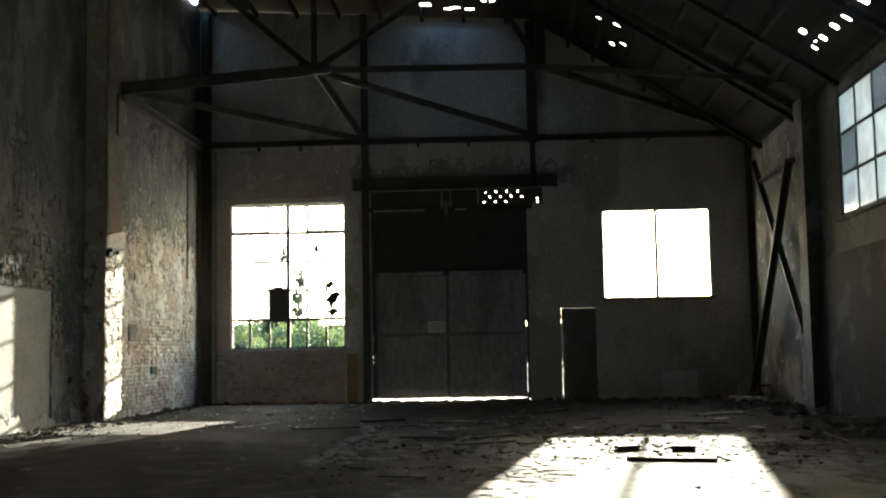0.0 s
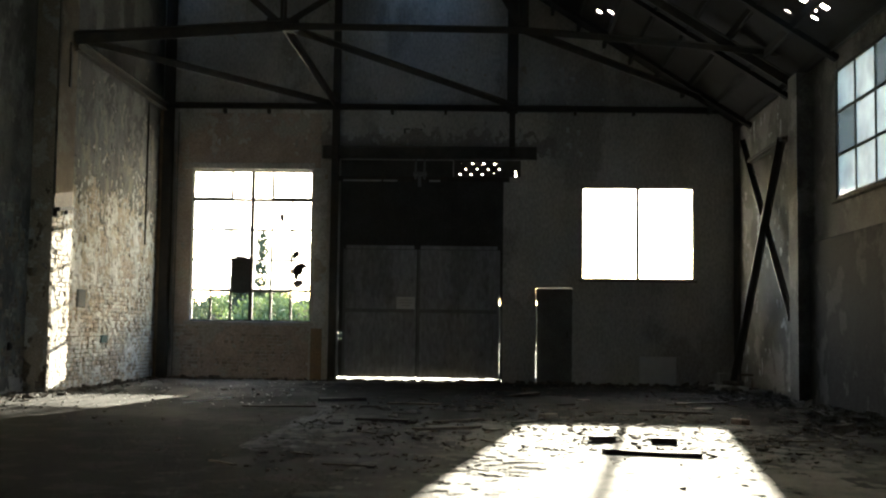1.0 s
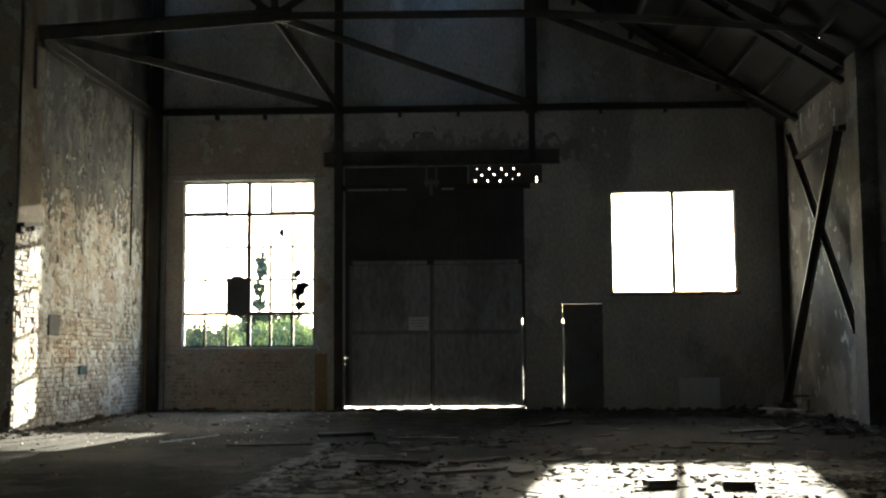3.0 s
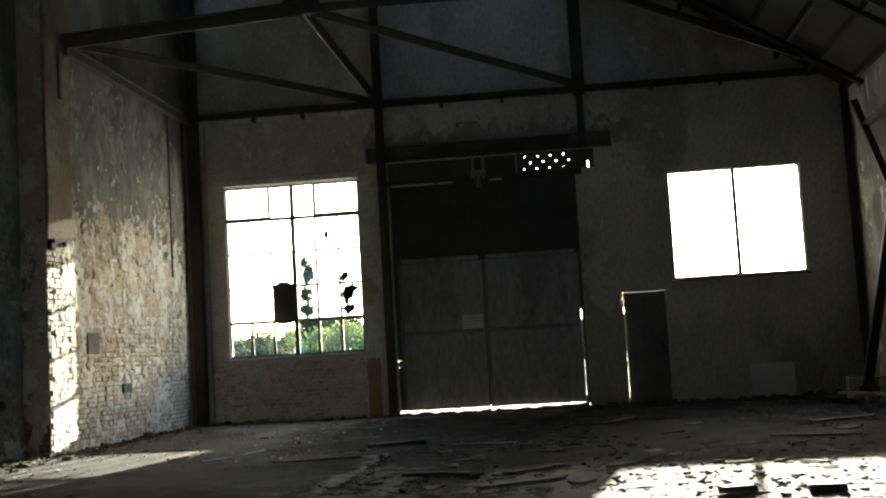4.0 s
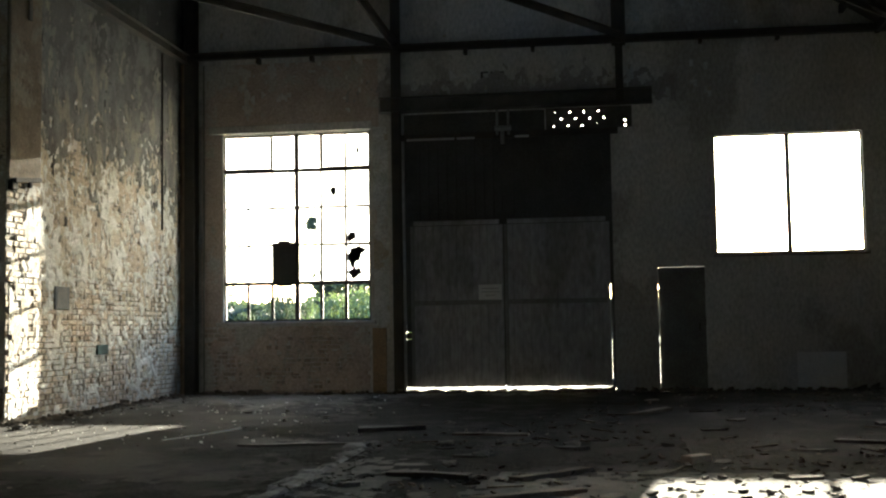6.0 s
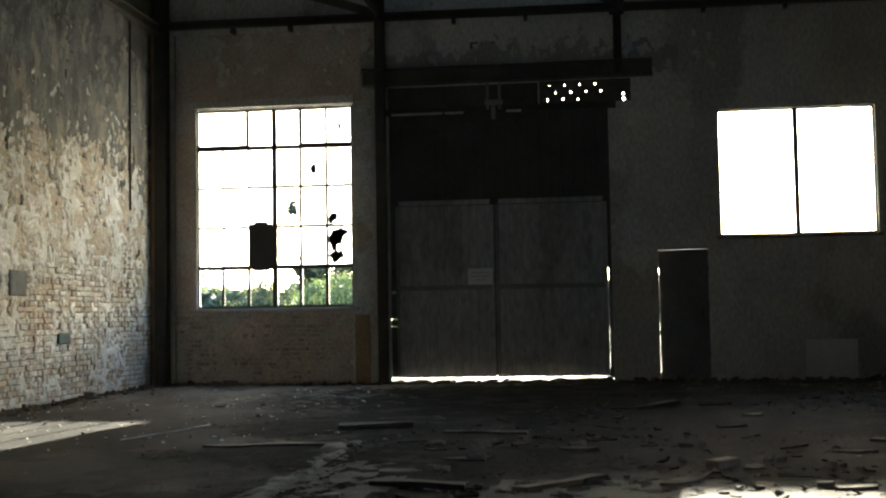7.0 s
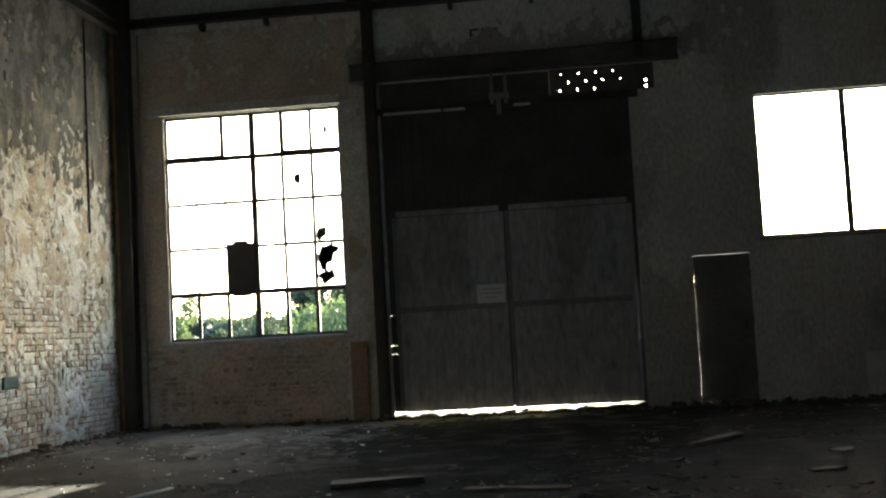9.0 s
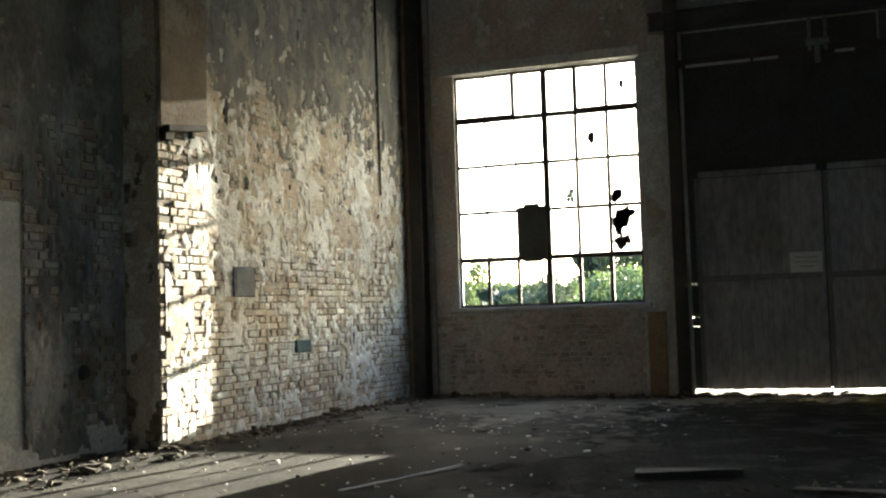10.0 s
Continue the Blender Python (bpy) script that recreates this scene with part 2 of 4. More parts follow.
# ---- plan ----
NORTH, THICK = 24.0, 0.2
WEST, RECESS, PIER = -4.06, -4.4, -4.0
EAST = 8.95
SOUTH = -9.0
KNEE_X, KNEE_Z, EAVE, WESTTOP = 3.9, 9.0, 5.75, 9.5
WA = (-3.3, -0.58, 1.28, 4.69)
WB = (5.48, 7.95, 2.32, 4.37)
WC = (2.3, 16.95, 3.32, 5.4)
GATE_HOLE = (0.05, 3.72, -0.15, 4.56)
PDOOR = (4.47, 5.27, -0.15, 2.11)

# floor
bm = bmesh.new()
nx, ny = 90, 200
vs = {}
for i in range(nx + 1):
    for j in range(ny + 1):
        x = RECESS - 0.4 + (EAST + 0.4 - RECESS + 0.4) * i / nx
        y = SOUTH - 0.4 + (NORTH + THICK - 0.02 - SOUTH + 0.4) * j / ny
        z = 0.012 * noise.noise((x * 0.7, y * 0.7, 3)) + 0.006 * noise.noise((x * 3, y * 3, 7))
        vs[i, j] = bm.verts.new((x, y, z - 0.012))
for i in range(nx):
    for j in range(ny):
        bm.faces.new((vs[i, j], vs[i + 1, j], vs[i + 1, j + 1], vs[i, j + 1]))
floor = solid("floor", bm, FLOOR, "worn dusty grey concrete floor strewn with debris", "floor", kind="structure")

# north gable wall with its openings
bm = bmesh.new()


def put_north(b, ua, ub, za, zb):
    box(b, (ua, NORTH, za), (ub, NORTH + THICK, zb))


wall_boxes(bm, RECESS, EAST + 0.4, -0.15, 5.7, [WA, WB, GATE_HOLE, PDOOR, (2.6, 4.1, 4.58, 4.96)], put_north)
prof = [(RECESS, 5.7), (EAST + 0.4, 5.7), (EAST, EAVE + 0.02), (KNEE_X, KNEE_Z), (RECESS, WESTTOP)]
lo = [bm.verts.new((x, NORTH, z)) for x, z in prof]
hi = [bm.verts.new((x, NORTH + THICK, z)) for x, z in prof]
bm.faces.new(lo)
bm.faces.new(hi[::-1])
for k in range(len(prof)):
    bm.faces.new((lo[k], hi[k], hi[(k + 1) % 5], lo[(k + 1) % 5]))
wall_north = solid("wall_north", bm, GABLE, "grey rendered gable wall with dark water stains", "wall", kind="structure")

# a pierced row over the gate: small gaps left between the bricks, daylight behind them
bm = bmesh.new()
holes = []
for z, x0, count in ((4.645, 2.74, 3), (4.765, 2.87, 4), (4.885, 3.02, 3)):
    for k in range(count):
        x = x0 + 0.25 * k
        holes.append((x - 0.0075, x + 0.0075, z - 0.017, z + 0.013))
holes += [(2.765, 2.775, 4.875, 4.89), (3.49, 3.5, 4.66, 4.67), (3.97, 3.995, 4.69, 4.72), (3.97, 3.998, 4.6, 4.64)]
wall_boxes(bm, 2.6, 4.1, 4.58, 4.96, holes, lambda b, ua, ub, za, zb: box(b, (ua, NORTH + 0.003, za), (ub, NORTH + 0.05, zb)))
part("pierced_infill", bm, LINTEL, wall_north, "dark infill pierced by small square holes")

# west wall: two planes and a pilaster between
bm = bmesh.new()
box(bm, (WEST - 0.8, 18.45, 0), (WEST - 0.014, NORTH, WESTTOP))
box(bm, (WEST - 0.8, 17.6, 0), (PIER - 0.016, 18.45, WESTTOP - 0.02))
wall_boxes(bm, SOUTH, 17.6, 0, WESTTOP, [(13.4, 16.15, 0, 2.28)], lambda b, ua, ub, za, zb: box(b, (WEST - 0.8, ua, za), (RECESS - 0.014, ub, zb)))
wall_west = solid("wall_west", bm, MORTAR, "old limewashed brick wall with flaking plaster", "wall", kind="structure")
bm = bmesh.new()
box(bm, (RECESS - 0.3, 13.4, 0), (RECESS - 0.016, 16.148, 2.278))
part("infill_panel", bm, PANEL, wall_west, "smooth grey cement infill of an old doorway")

# east wall
bm = bmesh.new()
wall_boxes(bm, SOUTH, NORTH, -0.15, EAVE, [WC], lambda b, ua, ub, za, zb: box(b, (EAST, ua, za), (EAST + 0.14, ub, zb)))
for y in (18.2, -8.2):
    box(bm, (EAST - 0.28, y, 0), (EAST - 0.002, y + 0.55, EAVE - 0.1))
wall_east = solid("wall_east", bm, PLASTER, "pale peeling plaster wall with pilasters", "wall", kind="structure")

bm = bmesh.new()
box(bm, (EAST - 0.1, -7.6, 0), (EAST - 0.003, 18.19, 2.7), bevel=0.02)
part("dado", bm, DADO, wall_east, "dark lower wall")

# south wall closes the hall
bm = bmesh.new()
box(bm, (RECESS - 0.4, SOUTH - 0.4, 0), (EAST + 0.4, SOUTH, WESTTOP))
wall_south = solid("wall_south", bm, PLASTER, "plain plastered end wall", "wall", kind="structure")

# roof: a low pitch over the west part, a steeper one down to the east eave; boards are missing here and there
def roof_sheet(bm, x0, z0, x1, z1, step, gone):
    ln = math.hypot(x1 - x0, z1 - z0)
    nu, nv = int(ln / step), int((NORTH + 0.3 - SOUTH) / step)
    vid = {}
    nrm = Vector((-(z1 - z0), 0, x1 - x0)).normalized() * 0.04
    for i in range(nu):
        for j in range(nv):
            u, y = (i + 0.5) / nu, SOUTH + (j + 0.5) * step
            x = x0 + (x1 - x0) * u
            if gone(x, y):
                continue
            lay = []
            for o in (0, 1):
                q = []
                for di, dj in ((0, 0), (1, 0), (1, 1), (0, 1)):
                    key = (i + di, j + dj, o)
                    if key not in vid:
                        w = (i + di) / nu
                        vid[key] = bm.verts.new(Vector((x0 + (x1 - x0) * w, SOUTH + (j + dj) * step, z0 + (z1 - z0) * w)) + nrm * o)
                    q.append(vid[key])
                lay.append(q)
            bm.faces.new(lay[0][::-1])
            bm.faces.new(lay[1])


def spots(*cs):
    def gone(x, y):
        k = noise.noise((x * 9, y * 9, 1.5))
        return any(((x - a) / rx) ** 2 + ((y - b) / ry) ** 2 < 1 and k > lim for a, b, rx, ry, lim in cs)
    return gone


def slits(*cs):
    """Small separate holes: x, y and their half sizes."""
    def gone(x, y):
        return any(abs(x - a) < rx and abs(y - b) < ry for a, b, rx, ry in cs)
    return gone


WEST_GAPS = spots((1.4, 23.15, 0.32, 0.12, -1), (1.96, 23.38, 0.14, 0.1, -1), (2.2, 23.27, 0.12, 0.12, -1), (2.5, 23.38, 0.12, 0.1, -1), (3.0, 22.75, 0.4, 0.14, 0.05), (2.4, 22.6, 0.3, 0.12, 0.0), (-4.1, 23.2, 0.16, 0.5, -1))
EAST_GAPS = slits((5.33, 21.1, 0.07, 0.09), (5.66, 20.9, 0.07, 0.1), (5.66, 22.3, 0.06, 0.12), (5.88, 21.88, 0.08, 0.1), (8.13, 16.7, 0.04, 0.05), (8.17, 15.94, 0.05, 0.12), (8.35, 16.05, 0.05, 0.1),
                  (8.42, 15.75, 0.09, 0.09), (8.3, 15.55, 0.05, 0.1), (8.44, 16.31, 0.05, 0.08), (8.44, 15.09, 0.06, 0.09), (8.34, 14.95, 0.04, 0.06), (8.48, 14.57, 0.06, 0.1), (8.45, 14.2, 0.05, 0.09),
                  (8.45, 13.72, 0.1, 0.1), (8.3, 13.4, 0.05, 0.1), (8.5, 13.1, 0.06, 0.12), (8.38, 19.11, 0.04, 0.05), (8.32, 18.95, 0.04, 0.04), (8.15, 15.39, 0.04, 0.05))
bm = bmesh.new()
roof_sheet(bm, RECESS, WESTTOP + 0.04, KNEE_X, KNEE_Z, 0.1, WEST_GAPS)
roof_sheet(bm, KNEE_X, KNEE_Z, EAST + 0.2, EAVE - 0.13, 0.055, EAST_GAPS)
for k in range(9):
    x = KNEE_X + 0.3 + k * 0.58
    z = KNEE_Z - (x - KNEE_X) * (KNEE_Z - EAVE) / (EAST - KNEE_X) - 0.1
    beam(bm, (x, SOUTH, z), (x, NORTH, z), 0.07, 0.14)
for k in range(8):
    x = WEST + 0.4 + k * 1.0
    z = WESTTOP - (x - RECESS) * (WESTTOP - KNEE_Z) / (KNEE_X - RECESS) - 0.06
    beam(bm, (x, SOUTH, z), (x, NORTH, z), 0.07, 0.14)
for k in range(11):
    y = NORTH - 1.2 - k * 3.0
    beam(bm, (KNEE_X, y, KNEE_Z - 0.22), (EAST, y, EAVE - 0.2), 0.09, 0.16, (0, 1, 0))
ceiling = solid("ceiling", bm, ROOF, "dark boarded roof with gaps of daylight", "roof", kind="structure")

# ---- steelwork ----
def column(name, x, y, z0, z1, w, d, label):
    at = (x, y, z0)
    bm = bmesh.new()
    ibeam(bm, (x, y, z0), (x, y, z1), w, d, (0, 1, 0))
    c = solid(name, shift(bm, at), STEEL, label, "column", "steel columns", "structure")
    c.location = at
    return c


column("column", -3.86, NORTH - 0.13, 0, 9.4, 0.19, 0.24, "dark rusted steel column in the corner")
column("column", -0.06, NORTH - 0.12, 0, 9.2, 0.15, 0.2, "dark rusted steel column beside the gate")
column("column", 3.9, NORTH - 0.14, 6.02, 8.9, 0.24, 0.26, "dark steel post above the gable girt")
column("column", 3.9, NORTH - 0.09, 4.98, 6.0, 0.13, 0.16, "short dark steel post above the gate lintel")
for dx, r, l in ((-0.17, 0.05, RUST), (0.17, 0.014, GATEMID)):
    bm = bmesh.new()
    tube(bm, (-3.82 + dx, NORTH - 0.06 if dx > 0 else NORTH - 0.2, 0), (-3.82 + dx, NORTH - 0.06 if dx > 0 else NORTH - 0.2, 6.0), r)
    pipe = solid("pipe", bm, l, "rusty brown vertical pipe beside the corner column" if dx < 0 else "thin dull vertical conduit beside the corner column", "pipe", "corner pipes")

N0, N1, N2, N3 = (-3.82, 23.7, 6.14), (-0.06, 23.7, 6.14), (3.9, 23.7, 6.14), (8.85, 23.75, 6.05)
TL, TG, TM = Vector((-3.95, 18.2, 6.2)), Vector((-0.45, 19.2, 6.7)), Vector((4.0, 19.0, 6.58))
truss = base("roof_truss", (0, 19, 6.0), "dark rusted steel roof truss with wind bracing", "truss")


def member(name, a, b, w, kind=angle_bar):
    bm = bmesh.new()
    kind(bm, a, b, w)
    return part(name, shift(bm, (0, 19, 6.0)), STEEL, truss)


member("bottom_chord", TL, TG, 0.2)
member("bottom_chord", TG, TM, 0.11)
member("bottom_chord", TM, (8.9, 18.6, 6.05), 0.11)
member("brace", TL, N1, 0.12)
member("brace", TG, N1, 0.14)
member("brace", TG, N2, 0.12)
member("brace", TM, N3, 0.12)
member("web", TG, (-0.45, 19.2, 9.0), 0.11)
member("web", TG, (-3.0, 19.2, 8.95), 0.11)
member("web", TG, (2.7, 19.2, 8.7), 0.1)
member("web", TM, (2.7, 19.0, 8.7), 0.1)
member("web", TM, (4.0, 19.0, 8.7), 0.16)
member("top_chord", (-4.0, 19.2, 9.2), (3.9, 19.1, 8.72), 0.16)
member("top_chord", (3.9, 19.1, 8.72), (8.9, 18.8, 5.5), 0.16)
bm = bmesh.new()
box(bm, (-0.75, 19.17, 6.62), (-0.15, 19.23, 6.86), bevel=0.004)
part("gusset", shift(bm, (0, 19, 6.0)), STEEL, truss)
bm = bmesh.new()
box(bm, (-4.04, 18.05, 5.3), (-3.96, 18.14, 6.1), bevel=0.01)
part("hanger", shift(bm, (0, 19, 6.0)), STEEL, truss)
bm = bmesh.new()
ibeam(bm, TL + Vector((0.05, 0, -0.12)), (-3.9, 23.85, 6.08), 0.12, 0.18)
girt_w = solid("girt", bm, STEEL, "dark steel rail along the limewashed wall", "girder", kind="structure")
bm = bmesh.new()
ibeam(bm, (WEST, 23.82, 6.14), (8.93, 23.82, 6.08), 0.14, 0.12)
for x in (-2.6, -1.6, 1.2, 2.4, 5.3, 6.6):
    box(bm, (x - 0.03, 23.84, 5.98), (x + 0.03, 23.995, 6.075))
girt_n = solid("girt", bm, STEEL, "dark steel girt across the gable wall", "girder", kind="structure")

# X bracing on the east wall
brace = base("cross_brace", (8.6, 23.4, 0), "dark steel cross bracing on the plaster wall", "bracing")
for a, b, w in (((8.62, 19.1, 4.66), (8.6, 23.1, 0.1), 0.13), ((8.7, 22.6, 5.2), (8.7, 18.8, 1.4), 0.1), ((8.7, 21.9, 4.66), (8.64, 18.9, 4.62), 0.1)):
    bm = bmesh.new()
    angle_bar(bm, a, b, w, 0.03, (1, 0, 0))
    part("bar", shift(bm, (8.6, 23.4, 0)), STEEL, brace)
bm = bmesh.new()
box(bm, (8.42, 22.85, -0.02), (8.78, 23.3, 0.16), bevel=0.02)
part("foot_block", shift(bm, (8.6, 23.4, 0)), RUBBLE, brace)
bm = bmesh.new()
ibeam(bm, (8.86, 23.85, 0), (8.86, 23.85, 5.8), 0.12, 0.16, (0, 1, 0))
corner_col = solid("column", bm, STEEL, "dark slim steel column in the corner", "column", "steel columns", "structure")

# ---- gate ----
gate = base("sliding_gate", (1.85, NORTH, 0), "tall grey boarded double gate, closed, dark upper part", "gate")
GATE_AT = (1.85, NORTH, 0)
for x0, x1 in ((0.15, 1.8), (1.82, 3.66)):
    bm = bmesh.new()
    box(bm, (x0, NORTH + 0.05, 0.08), (x1, NORTH + 0.075, 4.54))
    leaf = part("leaf", shift(bm, GATE_AT), GATEDARK, gate, "dark sheeted gate leaf")
    n_b = 12
    for k in range(n_b):
        a, b = x0 + (x1 - x0) * k / n_b, x0 + (x1 - x0) * (k + 1) / n_b
        bm = bmesh.new()
        o = random.uniform(0, 0.004)
        box(bm, (a + 0.0015, NORTH + 0.02 - o, 0.075 + random.uniform(-0.006, 0.006)), (b - 0.0015, NORTH + 0.045, 2.93), bevel=0.003)
        part("board", shift(bm, GATE_AT), GATE, leaf)
    for k in range(9):
        a = x0 + 0.08 + (x1 - x0 - 0.16) * (k + 0.5) / 9
        bm = bmesh.new()
        box(bm, (a - 0.02, NORTH + 0.03, 3.03), (a + 0.02, NORTH + 0.047, 4.44), bevel=0.004)
        part("rib", shift(bm, GATE_AT), GATEDARK, leaf)
    for z in (1.52, 2.94):
        bm = bmesh.new()
        box(bm, (x0 + 0.06, NORTH - 0.02, z), (x1 - 0.06, NORTH + 0.012, z + 0.08), bevel=0.006)
        # Lower rail darker: the shadow line along it, put into the paint.
        part("rail", shift(bm, GATE_AT), GATEMID if z < 2 else GATE, leaf)
    for a in (x0, x1 - 0.06):
        bm = bmesh.new()
        box(bm, (a, NORTH - 0.004, 0.1), (a + 0.06, NORTH + 0.013, 2.93), bevel=0.006)
        part("stile", shift(bm, GATE_AT), GATE if a > x0 else GATEMID, leaf)
# jambs and cover strips leave only thin slits of daylight
for x0, x1, z0, z1 in ((0.03, 0.158, 1.5, 4.555), (0.03, 0.158, 1.06, 1.497), (0.03, 0.158, 0.93, 1.045), (0.03, 0.158, 0.08, 0.924), (1.77, 1.85, 0.1, 4.55),
                      (3.648, 3.74, 1.84, 4.555), (3.6645, 3.74, 0.95, 1.45), (3.655, 3.74, 0.88, 0.95), (3.664, 3.74, 0.52, 0.88), (3.655, 3.74, 0.49, 0.52), (3.6645, 3.74, 0.2, 0.49), (3.655, 3.74, 1.45, 1.52), (3.6645, 3.74, 1.52, 1.84), (3.655, 3.74, 0.04, 0.2), (0.16, 3.64, 4.5, 4.555)):
    bm = bmesh.new()
    box(bm, (x0, NORTH + 0.08, z0), (x1, NORTH + 0.1, z1))
    part("cover_strip", shift(bm, GATE_AT), GATEDARK, gate)
bm = bmesh.new()
for x in (1.72, 1.92):
    box(bm, (x, NORTH - 0.12, 4.5), (x + 0.05, NORTH - 0.085, 4.96), bevel=0.01)
tube(bm, (1.7, NORTH - 0.1, 4.62), (1.99, NORTH - 0.1, 4.62), 0.05)
box(bm, (1.8, NORTH - 0.1, 4.35), (1.87, NORTH - 0.014, 4.6), bevel=0.006)
part("roller_hanger", shift(bm, GATE_AT), GATEMID, gate)
bm = bmesh.new()
ibeam(bm, (-0.35, NORTH - 0.12, 5.1), (4.45, NORTH - 0.12, 5.1), 0.22, 0.26)
lintel = solid("lintel_beam", bm, LINTEL, "dark steel lintel beam over the gate", "beam", kind="structure")
# A strip added to darken the zone between track and lintel.
bm = bmesh.new()
box(bm, (0.06, NORTH - 0.02, 4.575), (2.58, NORTH - 0.003, 4.94), bevel=0.004)
solid("header_board", bm, GATEDARK, "dark strip added between the gate track and lintel", "board")
bm = bmesh.new()
box(bm, (-0.1, NORTH - 0.07, 4.46), (3.85, NORTH - 0.03, 4.57), bevel=0.005)
track = solid("gate_track", bm, STEEL, "dark steel sliding track above the gate", "track")
for x0, x1 in ((0.12, 0.98), (1.02, 1.34), (2.05, 2.3)):
    bm = bmesh.new()
    box(bm, (x0, NORTH - 0.083, 4.452), (x1, NORTH - 0.071, 4.492), bevel=0.003)
    part("worn_edge", bm, SILL, track, "pale lower edge")

bm = bmesh.new()
ring_prev = None
for k in range(61):
    x = 0.06 + 3.64 * k / 60
    top = min(0.074, 0.03 + 0.05 * abs(noise.noise((x * 2.6, 4, 1))) + 0.012 * noise.noise((x * 11, 2, 5)) + (0.018 if x > 2.8 else 0))
    ring = [bm.verts.new((x, NORTH + dy, z)) for dy, z in ((-0.34, -0.03), (-0.3, top - 0.016), (0.02, top - 0.004), (0.19, top), (0.19, -0.03))]
    if ring_prev:
        for q in range(4):
            bm.faces.new((ring_prev[q], ring_prev[q + 1], ring[q + 1], ring[q]))
    else:
        bm.faces.new(ring)
    ring_prev = ring
bm.faces.new(ring_prev[::-1])
part("threshold", shift(bm, GATE_AT), RUBBLE, gate, "uneven worn threshold")
sign = base("notice_sign", (1.36, NORTH - 0.03, 1.58), "small pale notice with unreadable print on the gate", "sign")
SIGN_AT = (1.36, NORTH - 0.03, 1.58)
bm = bmesh.new()
box(bm, (1.36, NORTH - 0.034, 1.6), (1.77, NORTH - 0.026, 1.87))
part("plate", shift(bm, SIGN_AT), PAPER, sign)
for z, a, b in ((1.8, 1.42, 1.71), (1.74, 1.4, 1.73), (1.68, 1.48, 1.66)):
    bm = bmesh.new()
    box(bm, (a, NORTH - 0.039, z - 0.004), (b, NORTH - 0.0345, z + 0.004))
    part("print_line", shift(bm, SIGN_AT), INK, sign)

# small door beside the gate, with daylight round its edges
door = base("door_1", (4.87, NORTH, 0), "dark closed personnel door with light at its edges", "door", kind="structure")
DOOR_AT = (4.87, NORTH, 0)
bm = bmesh.new()
box(bm, (4.477, NORTH + 0.04, 0.012), (5.269, NORTH + 0.07, 2.105), bevel=0.003)
door_leaf = part("leaf", shift(bm, DOOR_AT), DOORPAINT, door)
bm = bmesh.new()
box(bm, (5.14, NORTH - 0.01, 1.0), (5.17, NORTH + 0.038, 1.14), bevel=0.006)
part("handle", shift(bm, DOOR_AT), STEEL, door_leaf)
bm = bmesh.new()
box(bm, (4.62, NORTH - 0.03, -0.06), (5.268, NORTH + 0.038, 0.03), bevel=0.004)
part("door_sill", shift(bm, DOOR_AT), RUBBLE, door)
# Short added strips break the light at the door's edge into dashes.
for z0, z1 in ((0.0, 0.12), (0.72, 0.8), (1.06, 1.14), (1.62, 1.72), (1.8, 2.09)):
    bm = bmesh.new()
    box(bm, (4.472, NORTH + 0.03, z0 + 0.015), (4.5, NORTH + 0.039, z1))
    part("weather_strip", shift(bm, DOOR_AT), DOORPAINT, door_leaf)
for z in (0.35, 1.1, 1.75):
    bm = bmesh.new()
    tube(bm, (5.262, NORTH + 0.03, z), (5.262, NORTH + 0.03, z + 0.11), 0.011, 6)
    part("hinge", shift(bm, DOOR_AT), STEEL, door_leaf)

# a pale board against the wall under the window
bm = bmesh.new()
box(bm, (6.75, NORTH - 0.03, 0.0), (7.55, NORTH - 0.006, 0.62), pose(0, 0, 0), bevel=0.004)
board = solid("leaning_board", bm, PAPER, "pale board standing against the gable wall", "board")
bm = bmesh.new()
box(bm, (-0.55, NORTH - 0.035, 0.0), (-0.3, NORTH - 0.011, 1.14), bevel=0.004)
solid("orange_board", bm, ORANGE, "orange brown board standing beside the steel column", "board")


# ---- windows ----
def bar_part(name, lo, hi, mat, parent, at, bev=0.0):
    bm = bmesh.new()
    box(bm, lo, hi, bevel=bev)
    return part(name, shift(bm, at), mat, parent)


def pane(parent, at, x0, x1, z0, z1, y, mat, cut=None):
    """One pane; cut(u, v) true where the glass is broken out."""
    bm = bmesh.new()
    if cut is None:
        box(bm, (x0, y, z0), (x1, y + 0.004, z1))
    else:
        nu, nv = 26, 30
        vid = {}
        for i in range(nu):
            for j in range(nv):
                if cut((i + 0.5) / nu, (j + 0.5) / nv):
                    continue
                q = []
                for di, dj in ((0, 0), (1, 0), (1, 1), (0, 1)):
                    k = (i + di, j + dj)
                    if k not in vid:
                        vid[k] = bm.verts.new((x0 + (x1 - x0) * k[0] / nu, y, z0 + (z1 - z0) * k[1] / nv))
                    q.append(vid[k])
                bm.faces.new(q)
        bmesh.ops.solidify(bm, geom=bm.faces[:], thickness=0.004)
    return part("pane", shift(bm, at), mat, parent)


